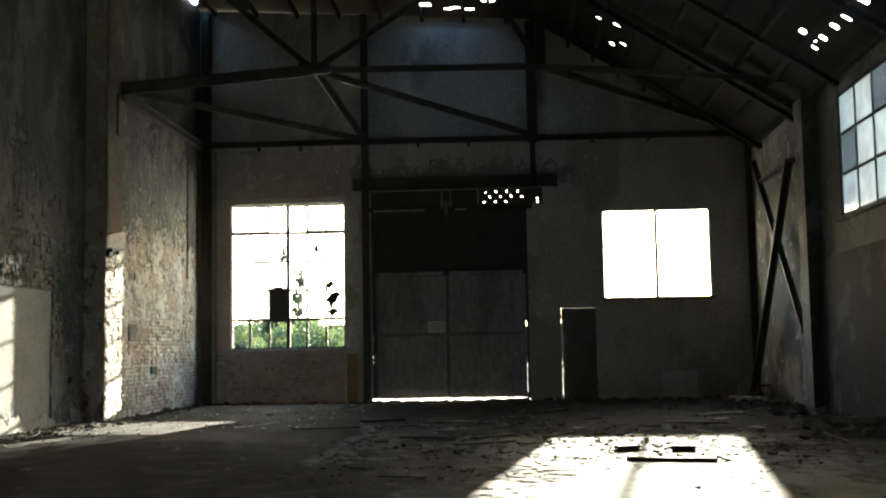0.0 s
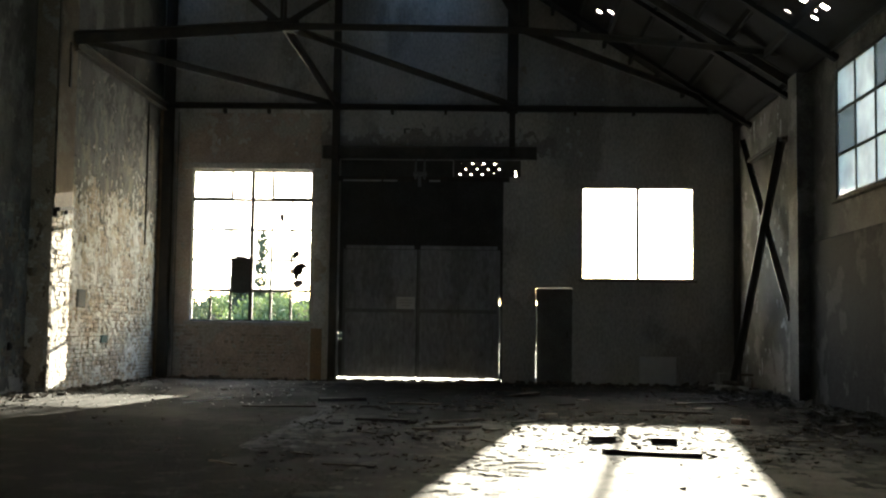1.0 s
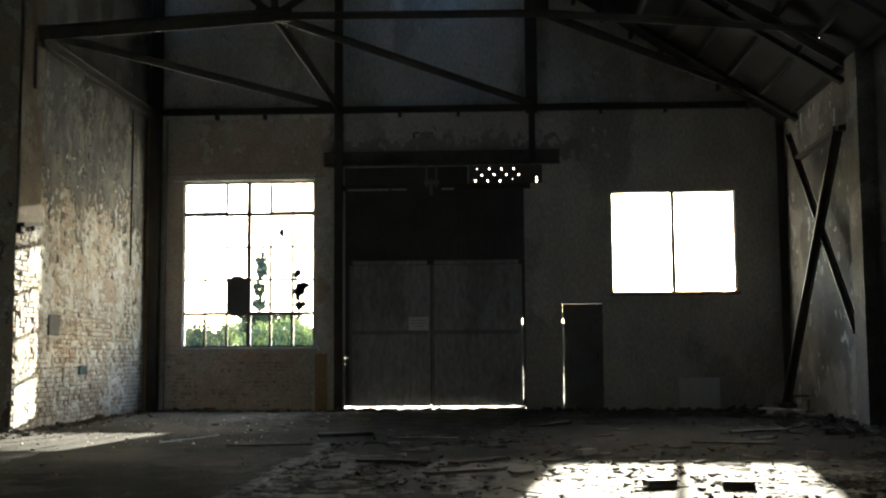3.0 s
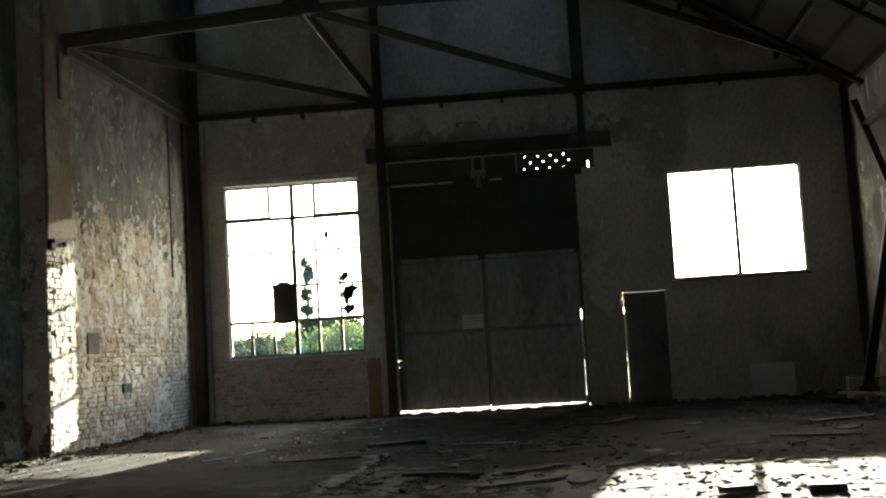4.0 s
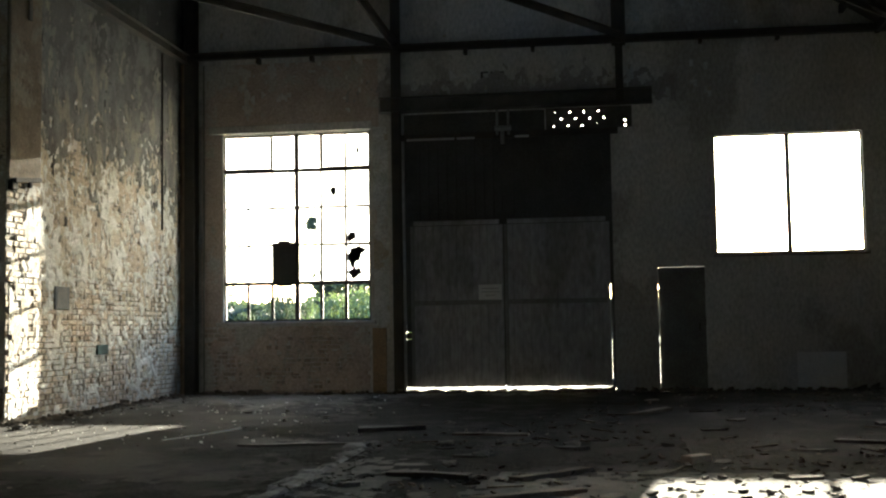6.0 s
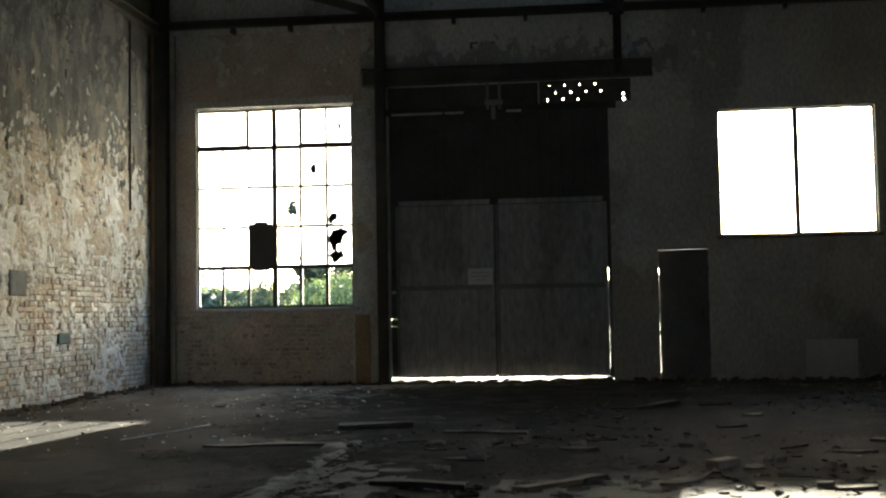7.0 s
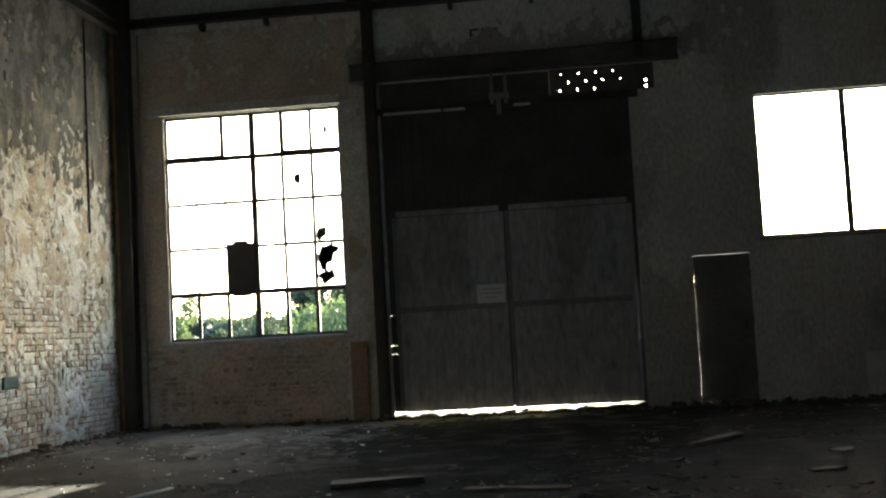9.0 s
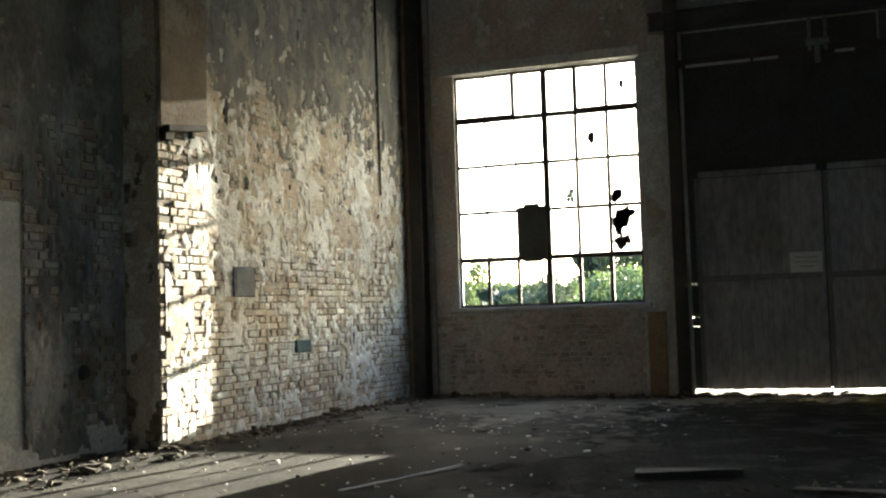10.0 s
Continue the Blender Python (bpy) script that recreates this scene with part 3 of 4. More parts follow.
# window_1: six columns, five rows; the lowest row has lost its glass
wa = base("window_1", ((WA[0] + WA[1]) / 2, NORTH + 0.05, WA[2]), "tall steel factory window with dirty and broken panes", "window", kind="structure")
AT = tuple(wa.location)
cols = [WA[0] + (WA[1] - WA[0]) * k / 6 for k in range(7)]
rows = [1.28, 1.97, 2.66, 3.34, 4.02, 4.69]
YW = NORTH + 0.05
for a, b in (((WA[0], YW, WA[2]), (WA[0] + 0.035, YW + 0.05, WA[3])), ((WA[1] - 0.035, YW, WA[2]), (WA[1], YW + 0.05, WA[3])),
             ((WA[0] + 0.035, YW, WA[2]), (WA[1] - 0.035, YW + 0.05, WA[2] + 0.04)), ((WA[0] + 0.035, YW, WA[3] - 0.04), (WA[1] - 0.035, YW + 0.05, WA[3]))):
    bar_part("window_frame", a, b, STEEL, wa, AT)
for k in range(1, 6):
    w = 0.045 if k == 3 else 0.013 if k < 3 else 0.025
    top = WA[3] - 0.04
    bar_part("mullion", (cols[k] - w, YW + 0.004, WA[2] + 0.04), (cols[k] + w, YW + 0.04, top), STEEL, wa, AT)
for k, z in enumerate(rows[1:-1]):
    w = 0.036 if k in (0, 3) else 0.024
    bar_part("glazing_bar", (WA[0] + 0.035, YW + 0.006, z - w), (WA[1] - 0.035, YW + 0.036, z + w), STEEL, wa, AT)
for k in (1, 2, 4, 5):
    bar_part("vent_frame", (cols[k] - 0.028, YW - 0.012, WA[2] + 0.041), (cols[k] + 0.028, YW + 0.003, rows[1] - 0.03), STEEL, wa, AT)
bar_part("vent_frame", (WA[0] + 0.036, YW - 0.012, rows[1] - 0.03), (cols[3] - 0.045, YW + 0.003, rows[1] + 0.03), STEEL, wa, AT)
bar_part("vent_frame", (cols[3] + 0.045, YW - 0.012, rows[1] - 0.03), (WA[1] - 0.036, YW + 0.003, rows[1] + 0.03), STEEL, wa, AT)
for c0, c1 in ((0, 2), (4, 6)):
    bar_part("vent_frame", (cols[c0] + 0.03, YW - 0.012, 4.035), (cols[c1] - 0.01, YW + 0.003, 4.075), STEEL, wa, AT)
    for x in ((cols[c1] - 0.045, cols[c1] - 0.005) if c0 == 0 else (cols[c0] + 0.005, cols[c0] + 0.045),):
        bar_part("vent_frame", (x[0], YW - 0.012, 4.075), (x[1], YW + 0.003, 4.65), STEEL, wa, AT)
bm = bmesh.new()
box(bm, (WA[0] - 0.12, NORTH - 0.09, WA[2] - 0.075), (WA[1] + 0.1, NORTH + 0.12, WA[2] - 0.003), bevel=0.012)
# Paler than the other sills: outside light on it, put into the colour.
part("window_sill", shift(bm, AT), SILL, wa)
bm = bmesh.new()
box(bm, (WA[0] - 0.26, NORTH - 0.05, WA[3] + 0.02), (WA[1] + 0.05, NORTH - 0.003, WA[3] + 0.17), bevel=0.01)
part("lintel_strip", shift(bm, AT), GABLE, wa)


def hole(*blobs, seed=0):
    def cut(u, v):
        w = 0.12 * noise.noise((u * 5 + seed, v * 5, seed * 3.1)) + 0.1 * noise.noise((u * 11, v * 11 + seed, 2.7))
        return any(math.hypot((u - a) / ra, (v - b) / rb) < 1 + w * 4 for a, b, ra, rb in blobs)
    return cut


BROKEN = {(2, 3): hole((0.55, 0.62, 0.4, 0.34), (0.72, 0.2, 0.2, 0.25), (0.2, 0.75, 0.18, 0.14), seed=1), (3, 2): hole((0.5, 0.7, 0.3, 0.3), (0.6, 0.3, 0.3, 0.3), seed=2),
          (3, 1): hole((0.45, 0.72, 0.3, 0.25), (0.5, 0.28, 0.35, 0.2), seed=3)}
# dark torn scraps that cling to the glass
SCRAPS = {(5, 1): hole((0.45, 0.88, 0.4, 0.12), (0.3, 0.7, 0.28, 0.2), (0.22, 0.5, 0.16, 0.15), (0.38, 0.25, 0.28, 0.12), (0.25, 0.13, 0.12, 0.12), seed=4),
          (4, 3): hole((0.52, 0.4, 0.13, 0.16), seed=5), (5, 2): hole((0.25, 0.2, 0.18, 0.12), (0.12, 0.08, 0.1, 0.1), seed=6), (5, 4): hole((0.5, 0.5, 0.08, 0.1), seed=7)}
for i in range(6):
    for j in range(1, 5):
        if (i, j) == (2, 1):
            continue
        pane(wa, AT, cols[i] + 0.012, cols[i + 1] - 0.012, rows[j] + 0.012, rows[j + 1] - 0.012, YW + 0.018, HAZY if i < 2 and j < 4 else GLASS, BROKEN.get((i, j)))
for (i, j), inside in SCRAPS.items():
    scrap = pane(wa, AT, cols[i] + 0.026, cols[i + 1] - 0.026, rows[j] + 0.026, rows[j + 1] - 0.026, YW + 0.01, GATEMID, lambda u, v, f=inside: not f(u, v))
    scrap.name = "torn_scrap"
    tagged(scrap, "dark torn scrap on the glass")
bm = bmesh.new()
box(bm, (cols[2] - 0.0, YW - 0.015, rows[1] - 0.02), (cols[3] - 0.02, YW + 0.004, rows[2] + 0.05), bevel=0.005)
box(bm, (cols[2] + 0.08, YW - 0.014, rows[1] - 0.06), (cols[3] - 0.1, YW + 0.003, rows[1] - 0.02))
box(bm, (cols[2] + 0.1, YW - 0.014, rows[2] + 0.05), (cols[3] - 0.12, YW + 0.003, rows[2] + 0.09))
part("cover_board", shift(bm, AT), GATEDARK, wa, "dark board in place of a pane")

# window_2: two wide lights, blown bright by the sky
wb = base("window_2", ((WB[0] + WB[1]) / 2, NORTH + 0.12, WB[2]), "wide two-light window facing the bright sky", "window", kind="structure")
AT = tuple(wb.location)
mid = (WB[0] + WB[1]) / 2 + 0.0
for a, b in (((WB[0], YW, WB[2]), (WB[0] + 0.03, YW + 0.05, WB[3])), ((WB[1] - 0.03, YW, WB[2]), (WB[1], YW + 0.05, WB[3])),
             ((WB[0] + 0.03, YW, WB[2]), (WB[1] - 0.03, YW + 0.05, WB[2] + 0.03)), ((WB[0] + 0.03, YW, WB[3] - 0.03), (WB[1] - 0.03, YW + 0.05, WB[3])),
             ((mid - 0.042, YW, WB[2] + 0.03), (mid + 0.042, YW + 0.05, WB[3] - 0.03))):
    bar_part("window_frame", a, b, STEEL, wb, AT)
pane(wb, AT, WB[0] + 0.03, mid - 0.03, WB[2] + 0.03, WB[3] - 0.03, YW + 0.02, THINGLASS, hole((0.15, 0.9, 0.12, 0.1), seed=21))
pane(wb, AT, mid + 0.03, WB[1] - 0.03, WB[2] + 0.03, WB[3] - 0.03, YW + 0.02, THINGLASS)
bm = bmesh.new()
box(bm, (WB[0] - 0.06, NORTH - 0.05, WB[2] - 0.06), (WB[1] + 0.06, NORTH + 0.12, WB[2] - 0.003), bevel=0.01)
part("window_sill", shift(bm, AT), PLASTER, wb)

# window_3 on the east wall: three rows
# Its unseen southern length is added to let more light in.
wc = base("window_3", (EAST + 0.1, (WC[0] + WC[1]) / 2, WC[2]), "steel factory window with clouded glass, some broken", "window", kind="structure")
AT = tuple(wc.location)
XW = EAST + 0.02
ncol = 16
ys = [WC[0] + (WC[1] - WC[0]) * k / ncol for k in range(ncol + 1)]
zs = [WC[2] + (WC[3] - WC[2]) * k / 3 for k in range(4)]
for k, y in enumerate(ys):
    w = 0.04 if k in (0, ncol) else 0.028
    bar_part("mullion", (XW, y - w, WC[2]), (XW + 0.04, y + w, WC[3]), STEEL, wc, AT)
for k, z in enumerate(zs):
    w = 0.04 if k in (0, 3) else 0.024
    bar_part("glazing_bar", (XW + 0.003, WC[0], z - w), (XW + 0.037, WC[1], z + w), STEEL, wc, AT)
for i in range(ncol):
    for j in range(3):
        bm = bmesh.new()
        box(bm, (XW + 0.015, ys[i] + 0.016, zs[j] + 0.014), (XW + 0.019, ys[i + 1] - 0.016, zs[j + 1] - 0.014))
        part("pane", shift(bm, AT), HAZY if (i * 5 + j * 3) % 7 == 1 else GLASS, wc)
bm = bmesh.new()
box(bm, (EAST - 0.06, WC[0] - 0.1, WC[2] - 0.08), (EAST + 0.1, WC[1] + 0.1, WC[2] - 0.032), bevel=0.01)
part("window_sill", shift(bm, AT), PLASTER, wc)

# ---- small fittings on the west wall ----
bm = bmesh.new()
box(bm, (WEST - 0.01, 18.98, 1.46), (WEST + 0.028, 19.42, 1.79), bevel=0.008)
box(bm, (WEST + 0.028, 19.02, 1.5), (WEST + 0.032, 19.38, 1.75))
solid("switch_box", bm, BOXGREY, "grey metal box fixed to the brick wall", "box")
bm = bmesh.new()
box(bm, (WEST - 0.01, 20.35, 0.8), (WEST + 0.03, 20.72, 0.95), bevel=0.01)
solid("junction_box", bm, TEAL, "small teal box low on the brick wall", "box")
bm = bmesh.new()
beam(bm, (PIER + 0.04, 17.64, 3.1), (PIER + 0.05, 18.3, 3.18), 0.11, 0.06)
box(bm, (PIER - 0.02, 17.62, 2.98), (PIER + 0.06, 17.76, 3.1), bevel=0.01)
box(bm, (PIER - 0.02, 18.1, 3.06), (PIER + 0.05, 18.16, 3.15), bevel=0.01)
solid("iron_bracket", bm, ROOF, "dark iron bracket on the brick pilaster", "bracket")
bm = bmesh.new()
tube(bm, (WEST + 0.03, 22.9, 2.9), (WEST + 0.03, 22.9, 6.0), 0.015, 6)
solid("conduit", bm, STEEL, "thin dark conduit down the brick wall", "conduit")


# a closed near-black disc paints the dark of a hole in the wall
bm = bmesh.new()
bmesh.ops.create_cone(bm, cap_ends=True, segments=14, radius1=0.075, radius2=0.06, depth=0.05, matrix=Matrix.Translation((RECESS + 0.02, 16.91, 0.77)) @ Matrix.Rotation(radians(90), 4, "Y"))
bmesh.ops.create_cone(bm, cap_ends=True, segments=14, radius1=0.045, radius2=0.045, depth=0.06, matrix=Matrix.Translation((RECESS + 0.025, 16.91, 0.77)) @ Matrix.Rotation(radians(90), 4, "Y"))
solid("pipe_socket", bm, ROOF, "near-black disc for a hole low in the recessed wall", "pipe")


# ---- outside ----
bm = bmesh.new()
bmesh.ops.create_grid(bm, x_segments=2, y_segments=2, size=2500, matrix=Matrix.Translation((0, 0, -0.1)))
solid("ground", bm, GRASS, "flat sunlit grassy ground outside", "ground", kind="structure")
bm = bmesh.new()
box(bm, (-9, NORTH + THICK + 0.002, -0.2), (14, NORTH + 9, -0.03))
solid("pavement", bm, YARD, "pale concrete yard outside the gate", "pavement", kind="structure")


def tree(at, h, r, trunk_h, leaf, n, label, seed):
    rnd = random.Random(seed)
    t = base("tree", at, label, "tree", "trees beyond the window")
    bm = bmesh.new()
    bmesh.ops.create_cone(bm, cap_ends=True, segments=8, radius1=0.05 * h * 0.6, radius2=0.02 * h * 0.5, depth=h * 0.75, matrix=Matrix.Translation((0, 0, h * 0.375)))
    for k in range(7):
        a = rnd.uniform(0, 6.28)
        z = rnd.uniform(trunk_h, h * 0.7)
        beam(bm, (0, 0, z), (math.cos(a) * r * 0.7, math.sin(a) * r * 0.7, z + rnd.uniform(0.3, 1.0)), 0.07, 0.07)
    part("trunk", bm, BARK, t)
    me = bpy.data.meshes.new("crown")
    vv, ff = [], []
    lumps = [(rnd.gauss(0, r * 0.42), rnd.gauss(0, r * 0.42), rnd.uniform(trunk_h, h * 0.92), rnd.uniform(0.22, 0.45) * r) for _ in range(16)]
    for _ in range(n):
        a, b, c, q = rnd.choice(lumps)
        d = Vector((rnd.gauss(0, 1), rnd.gauss(0, 1), rnd.gauss(0, 1))).normalized() * q * rnd.uniform(0.5, 1.1)
        p = Vector((a, b, c)) + d
        p.z = max(p.z, 0.05)
        s = rnd.uniform(0.03, 0.085) * (0.5 + 0.01 * Vector(at).length)
        e = Euler((rnd.uniform(0, 6), rnd.uniform(0, 6), rnd.uniform(0, 6))).to_matrix()
        k = len(vv)
        for u, v in ((-1, -0.6), (1, -0.6), (0.7, 0.6), (-0.7, 0.6)):
            vv.append(tuple(p + e @ Vector((u * s, v * s, 0))))
        ff.append((k, k + 1, k + 2, k + 3))
    me.from_pydata(vv, [], ff)
    me.materials.append(leaf)
    c = new("crown", me)
    c.parent = t
    return t


tree((-7.9, 58, -0.1), 8.2, 1.9, 1.1, LEAFDARK, 16000, "tall thin dull green tree", 1)
tree((-9.35, 58, -0.1), 7.6, 1.0, 2.6, LEAFDARK, 7000, "slender dull green tree beside a taller one", 4)
tree((-6.2, 50, -0.1), 2.2, 2.2, 0.2, LEAF, 9000, "bright green sunlit bush", 2)
tree((-10.5, 62, -0.1), 2.2, 2.4, 0.2, LEAF, 7000, "low green bush beyond the yard", 3)
for k, (x, y, h, r) in enumerate(((-20, 104, 5.4, 3.2), (-27, 112, 5.0, 3.6), (-34, 108, 5.8, 3.6), (-41, 116, 5.6, 4.0), (-14, 118, 4.6, 3.2), (-8, 112, 3.8, 3.0), (-49, 110, 6.2, 4.0))):
    tree((x, y, -0.1), h, r, 0.4, LEAFDARK if k % 2 else LEAF, 6500, "leafy green tree at the edge of the field", 10 + k)
me = bpy.data.meshes.new("treeline")
rr = random.Random(5)
vv, ff = [], []
for _ in range(17000):
    x = rr.uniform(-160, 160)
    y = 150 + rr.uniform(-6, 6)
    h = 4.5 + 1.4 * noise.noise((x * 0.06, 2, 0)) + 1.2 * noise.noise((x * 0.3, 5, 0))
    p = Vector((x, y, rr.uniform(0, 1) ** 0.7 * h))
    e = Euler((rr.uniform(0, 6), rr.uniform(0, 6), rr.uniform(0, 6))).to_matrix()
    k = len(vv)
    for u, v in ((-1, -0.7), (1, -0.7), (0.6, 0.7), (-0.6, 0.7)):
        vv.append(tuple(p + e @ Vector((u * 0.9, v * 0.9, 0))))
    ff.append((k, k + 1, k + 2, k + 3))
me.from_pydata(vv, [], ff)
me.materials.append(LEAFDARK)
tagged(new("treeline", me), "distant line of dull green trees", "trees", kind="stuff")


# ---- debris on the floor ----
def plank(a, b, w, t, label, mat=WOOD, z=0.0, tilt=0.0):
    a, b = Vector((*a, 0)), Vector((*b, 0))
    ln = (b - a).length
    bm = bmesh.new()
    box(bm, (0, -w / 2, 0), (ln, w / 2, t), bevel=0.004)
    bmesh.ops.subdivide_edges(bm, edges=[e for e in bm.edges if e.calc_length() > ln * 0.7], cuts=6)
    for v in bm.verts:
        k = noise.noise((v.co.x * 3 + a.x * 7, v.co.y * 9, a.y))
        v.co.z += 0.012 * (k + 0.5) * (v.co.z > t / 2) + tilt * v.co.x
        v.co.y += 0.01 * k
        if v.co.x < 0.01 or v.co.x > ln - 0.01:
            v.co.x += 0.05 * noise.noise((v.co.y * 40, a.x, 2))
    ob = solid("plank", bm, mat, label, "plank", "loose planks")
    ob.matrix_world = Matrix.Translation((a.x, a.y, z - 0.01)) @ Matrix.Rotation(math.atan2(b.y - a.y, b.x - a.x), 4, "Z")
    return ob


DARKWOOD = material("charred_wood", (0.06, 0.05, 0.04), (0.035, 0.03, 0.026), 6.0, 60, 0.85, 0.4)
plank((1.8, 12.75), (2.45, 12.62), 0.13, 0.035, "dark broken plank lying on the concrete floor", DARKWOOD)
plank((2.8, 12.45), (3.32, 13.05), 0.12, 0.03, "grey weathered plank lying on the floor")
plank((0.78, 16.45), (1.5, 16.62), 0.15, 0.05, "dark split plank lying on the floor", DARKWOOD)
plank((2.6, 11.5), (3.3, 11.9), 0.11, 0.03, "grey splintered plank on the floor")
plank((3.8, 18.5), (4.3, 18.95), 0.14, 0.03, "pale worn plank on the floor", tilt=0.06)
plank((4.5, 9.35), (5.35, 9.12), 0.12, 0.04, "dark plank lying in the patch of sunlight", DARKWOOD)
plank((-0.1, 14.95), (1.1, 15.1), 0.16, 0.02, "thin dark board lying flat on the floor", DARKWOOD)
plank((1.9, 16.0), (2.7, 15.85), 0.1, 0.03, "grey narrow plank on the floor")
plank((5.6, 15.2), (6.5, 14.9), 0.14, 0.03, "dark weathered plank among the litter", DARKWOOD)
plank((6.4, 17.0), (7.3, 17.5), 0.12, 0.03, "dark narrow plank among the litter", DARKWOOD)


plank((8.0, 22.35), (8.5, 21.35), 0.12, 0.11, "pale chunky timber lying by the plaster wall", SILL)
crate = base("crate_frame", (8.62, 22.0, 0), "broken grey wooden frame leaning by the wall", "frame")
for lo, hi in (((-0.16, -0.02, 0), (-0.12, 0.02, 0.3)), ((0.12, -0.02, 0), (0.16, 0.02, 0.26)), ((-0.16, -0.022, 0.3), (0.16, 0.022, 0.34))):
    bm = bmesh.new()
    box(bm, lo, hi, bevel=0.004)
    part("slat", bm, WOOD, crate)


def lump(at, r, label, name="stone", mat=RUBBLE, flat=0.6):
    bm = bmesh.new()
    rough_lump(bm, (0, 0, r * flat * 0.55), r, flat)
    ob = solid(name, bm, mat, label, name.replace("_", " "), "lumps of rubble")
    ob.location = (at[0], at[1], -0.012)
    return ob


for at, r, lab in (((3.17, 14.9), 0.105, "pale lump of broken concrete"), ((1.68, 17.4), 0.06, "grey lump of broken concrete"), ((2.4, 14.0), 0.12, "flat piece of broken render"),
                   ((1.95, 15.1), 0.08, "flat grey stone on the floor"), ((2.2, 13.4), 0.09, "small pale stone on the floor"), ((-0.1, 18.6), 0.04, "small grey stone on the floor"), ((-1.4, 19.4), 0.045, "small pale stone on the floor"),
                   ((0.9, 19.6), 0.045, "small grey stone on the floor"), ((8.3, 21.6), 0.22, "pale heap of fallen plaster"), ((8.0, 22.3), 0.16, "lump of fallen plaster"), ((8.5, 20.6), 0.2, "grey lump of fallen plaster"),
                   ((-3.5, 17.0), 0.1, "dark lump of fallen brick"), ((-3.7, 16.2), 0.12, "dark lump of fallen brick"), ((-3.8, 14.6), 0.1, "dark lump of fallen brick")):
    lump(at, r, lab, flat=0.36)
for x, r in ((1.97, 0.05), (2.8, 0.05), (0.47, 0.042)):
    lump((x, NORTH - 0.06), r, "small dark clod lying under the gate", flat=1.0)


def slab(at, r, turn, t, label, seed):
    """A flat broken piece of screed with an angular outline, one edge propped up."""
    rnd = random.Random(seed)
    n = rnd.choice((5, 6, 7))
    bm = bmesh.new()
    ring = []
    for k in range(n):
        a = 6.283 * k / n + rnd.uniform(-0.3, 0.3)
        q = r * rnd.uniform(0.7, 1.15)
        ring.append((math.cos(a) * q, math.sin(a) * q * 0.6))
    low = [bm.verts.new((x, y, max(0.0, 0.08 * x))) for x, y in ring]
    top = [bm.verts.new((x * 0.94, y * 0.94, max(0.0, 0.08 * x) + t + rnd.uniform(-0.004, 0.006))) for x, y in ring]
    bm.faces.new(low[::-1])
    bm.faces.new(top)
    for k in range(n):
        bm.faces.new((low[k], low[(k + 1) % n], top[(k + 1) % n], top[k]))
    ob = solid("concrete_slab", bm, RUBBLE, label, "slab", "broken slabs")
    ob.matrix_world = Matrix.Translation((*at, -0.014)) @ Matrix.Rotation(turn, 4, "Z")


for k, (x, y, r, turn) in enumerate(((3.82, 12.8, 0.17, 0.4), (3.15, 14.6, 0.2, -0.6), (2.34, 14.0, 0.2, 0.1), (4.4, 13.5, 0.14, 1.2), (4.9, 12.6, 0.16, 0.3), (5.3, 14.4, 0.2, -0.3), (3.5, 11.6, 0.12, 0.8), (5.9, 13.1, 0.15, 2.2),
                                     (4.6, 16.4, 0.2, 0.2), (2.0, 14.6, 0.13, 0.5), (6.6, 15.8, 0.22, 1.0), (1.62, 12.2, 0.12, 0.2), (2.2, 11.6, 0.13, 1.4), (1.63, 17.56, 0.08, 1.3), (5.0, 17.6, 0.18, 0.7), (0.95, 20.3, 0.11, 0.1))):
    slab((x, y), r, turn, 0.028, "flat grey broken piece of screed on the floor", 300 + k)
for at, a in (((4.6, 10.5), 0.3), ((5.22, 10.4), -0.1), ((4.2, 13.6), 0.8), ((6.6, 13.2), 1.9)):
    bm = bmesh.new()
    box(bm, (-0.13, -0.06, 0), (0.13, 0.06, 0.07), bevel=0.008)
    for v in bm.verts:
        v.co += Vector((noise.noise(v.co * 30 + Vector((at[0], 0, 0))), noise.noise(v.co * 30 + Vector((0, at[1], 5))), 0)) * 0.012
    ob = solid("loose_brick", bm, DARKWOOD if at[1] < 11 else REDBRICK, "dark brick lying on the floor" if at[1] < 11 else "loose red brick lying on the floor", "brick", "loose bricks")
    ob.matrix_world = Matrix.Translation((*at, -0.012)) @ Matrix.Rotation(a, 4, "Z")
bm = bmesh.new()
box(bm, (8.36, 23.35, -0.01), (8.6, 23.55, 0.3), bevel=0.012)
box(bm, (8.37, 23.36, 0.3), (8.48, 23.54, 0.306))
solid("carton", bm, SILL, "small dusty white carton standing by the wall", "box")


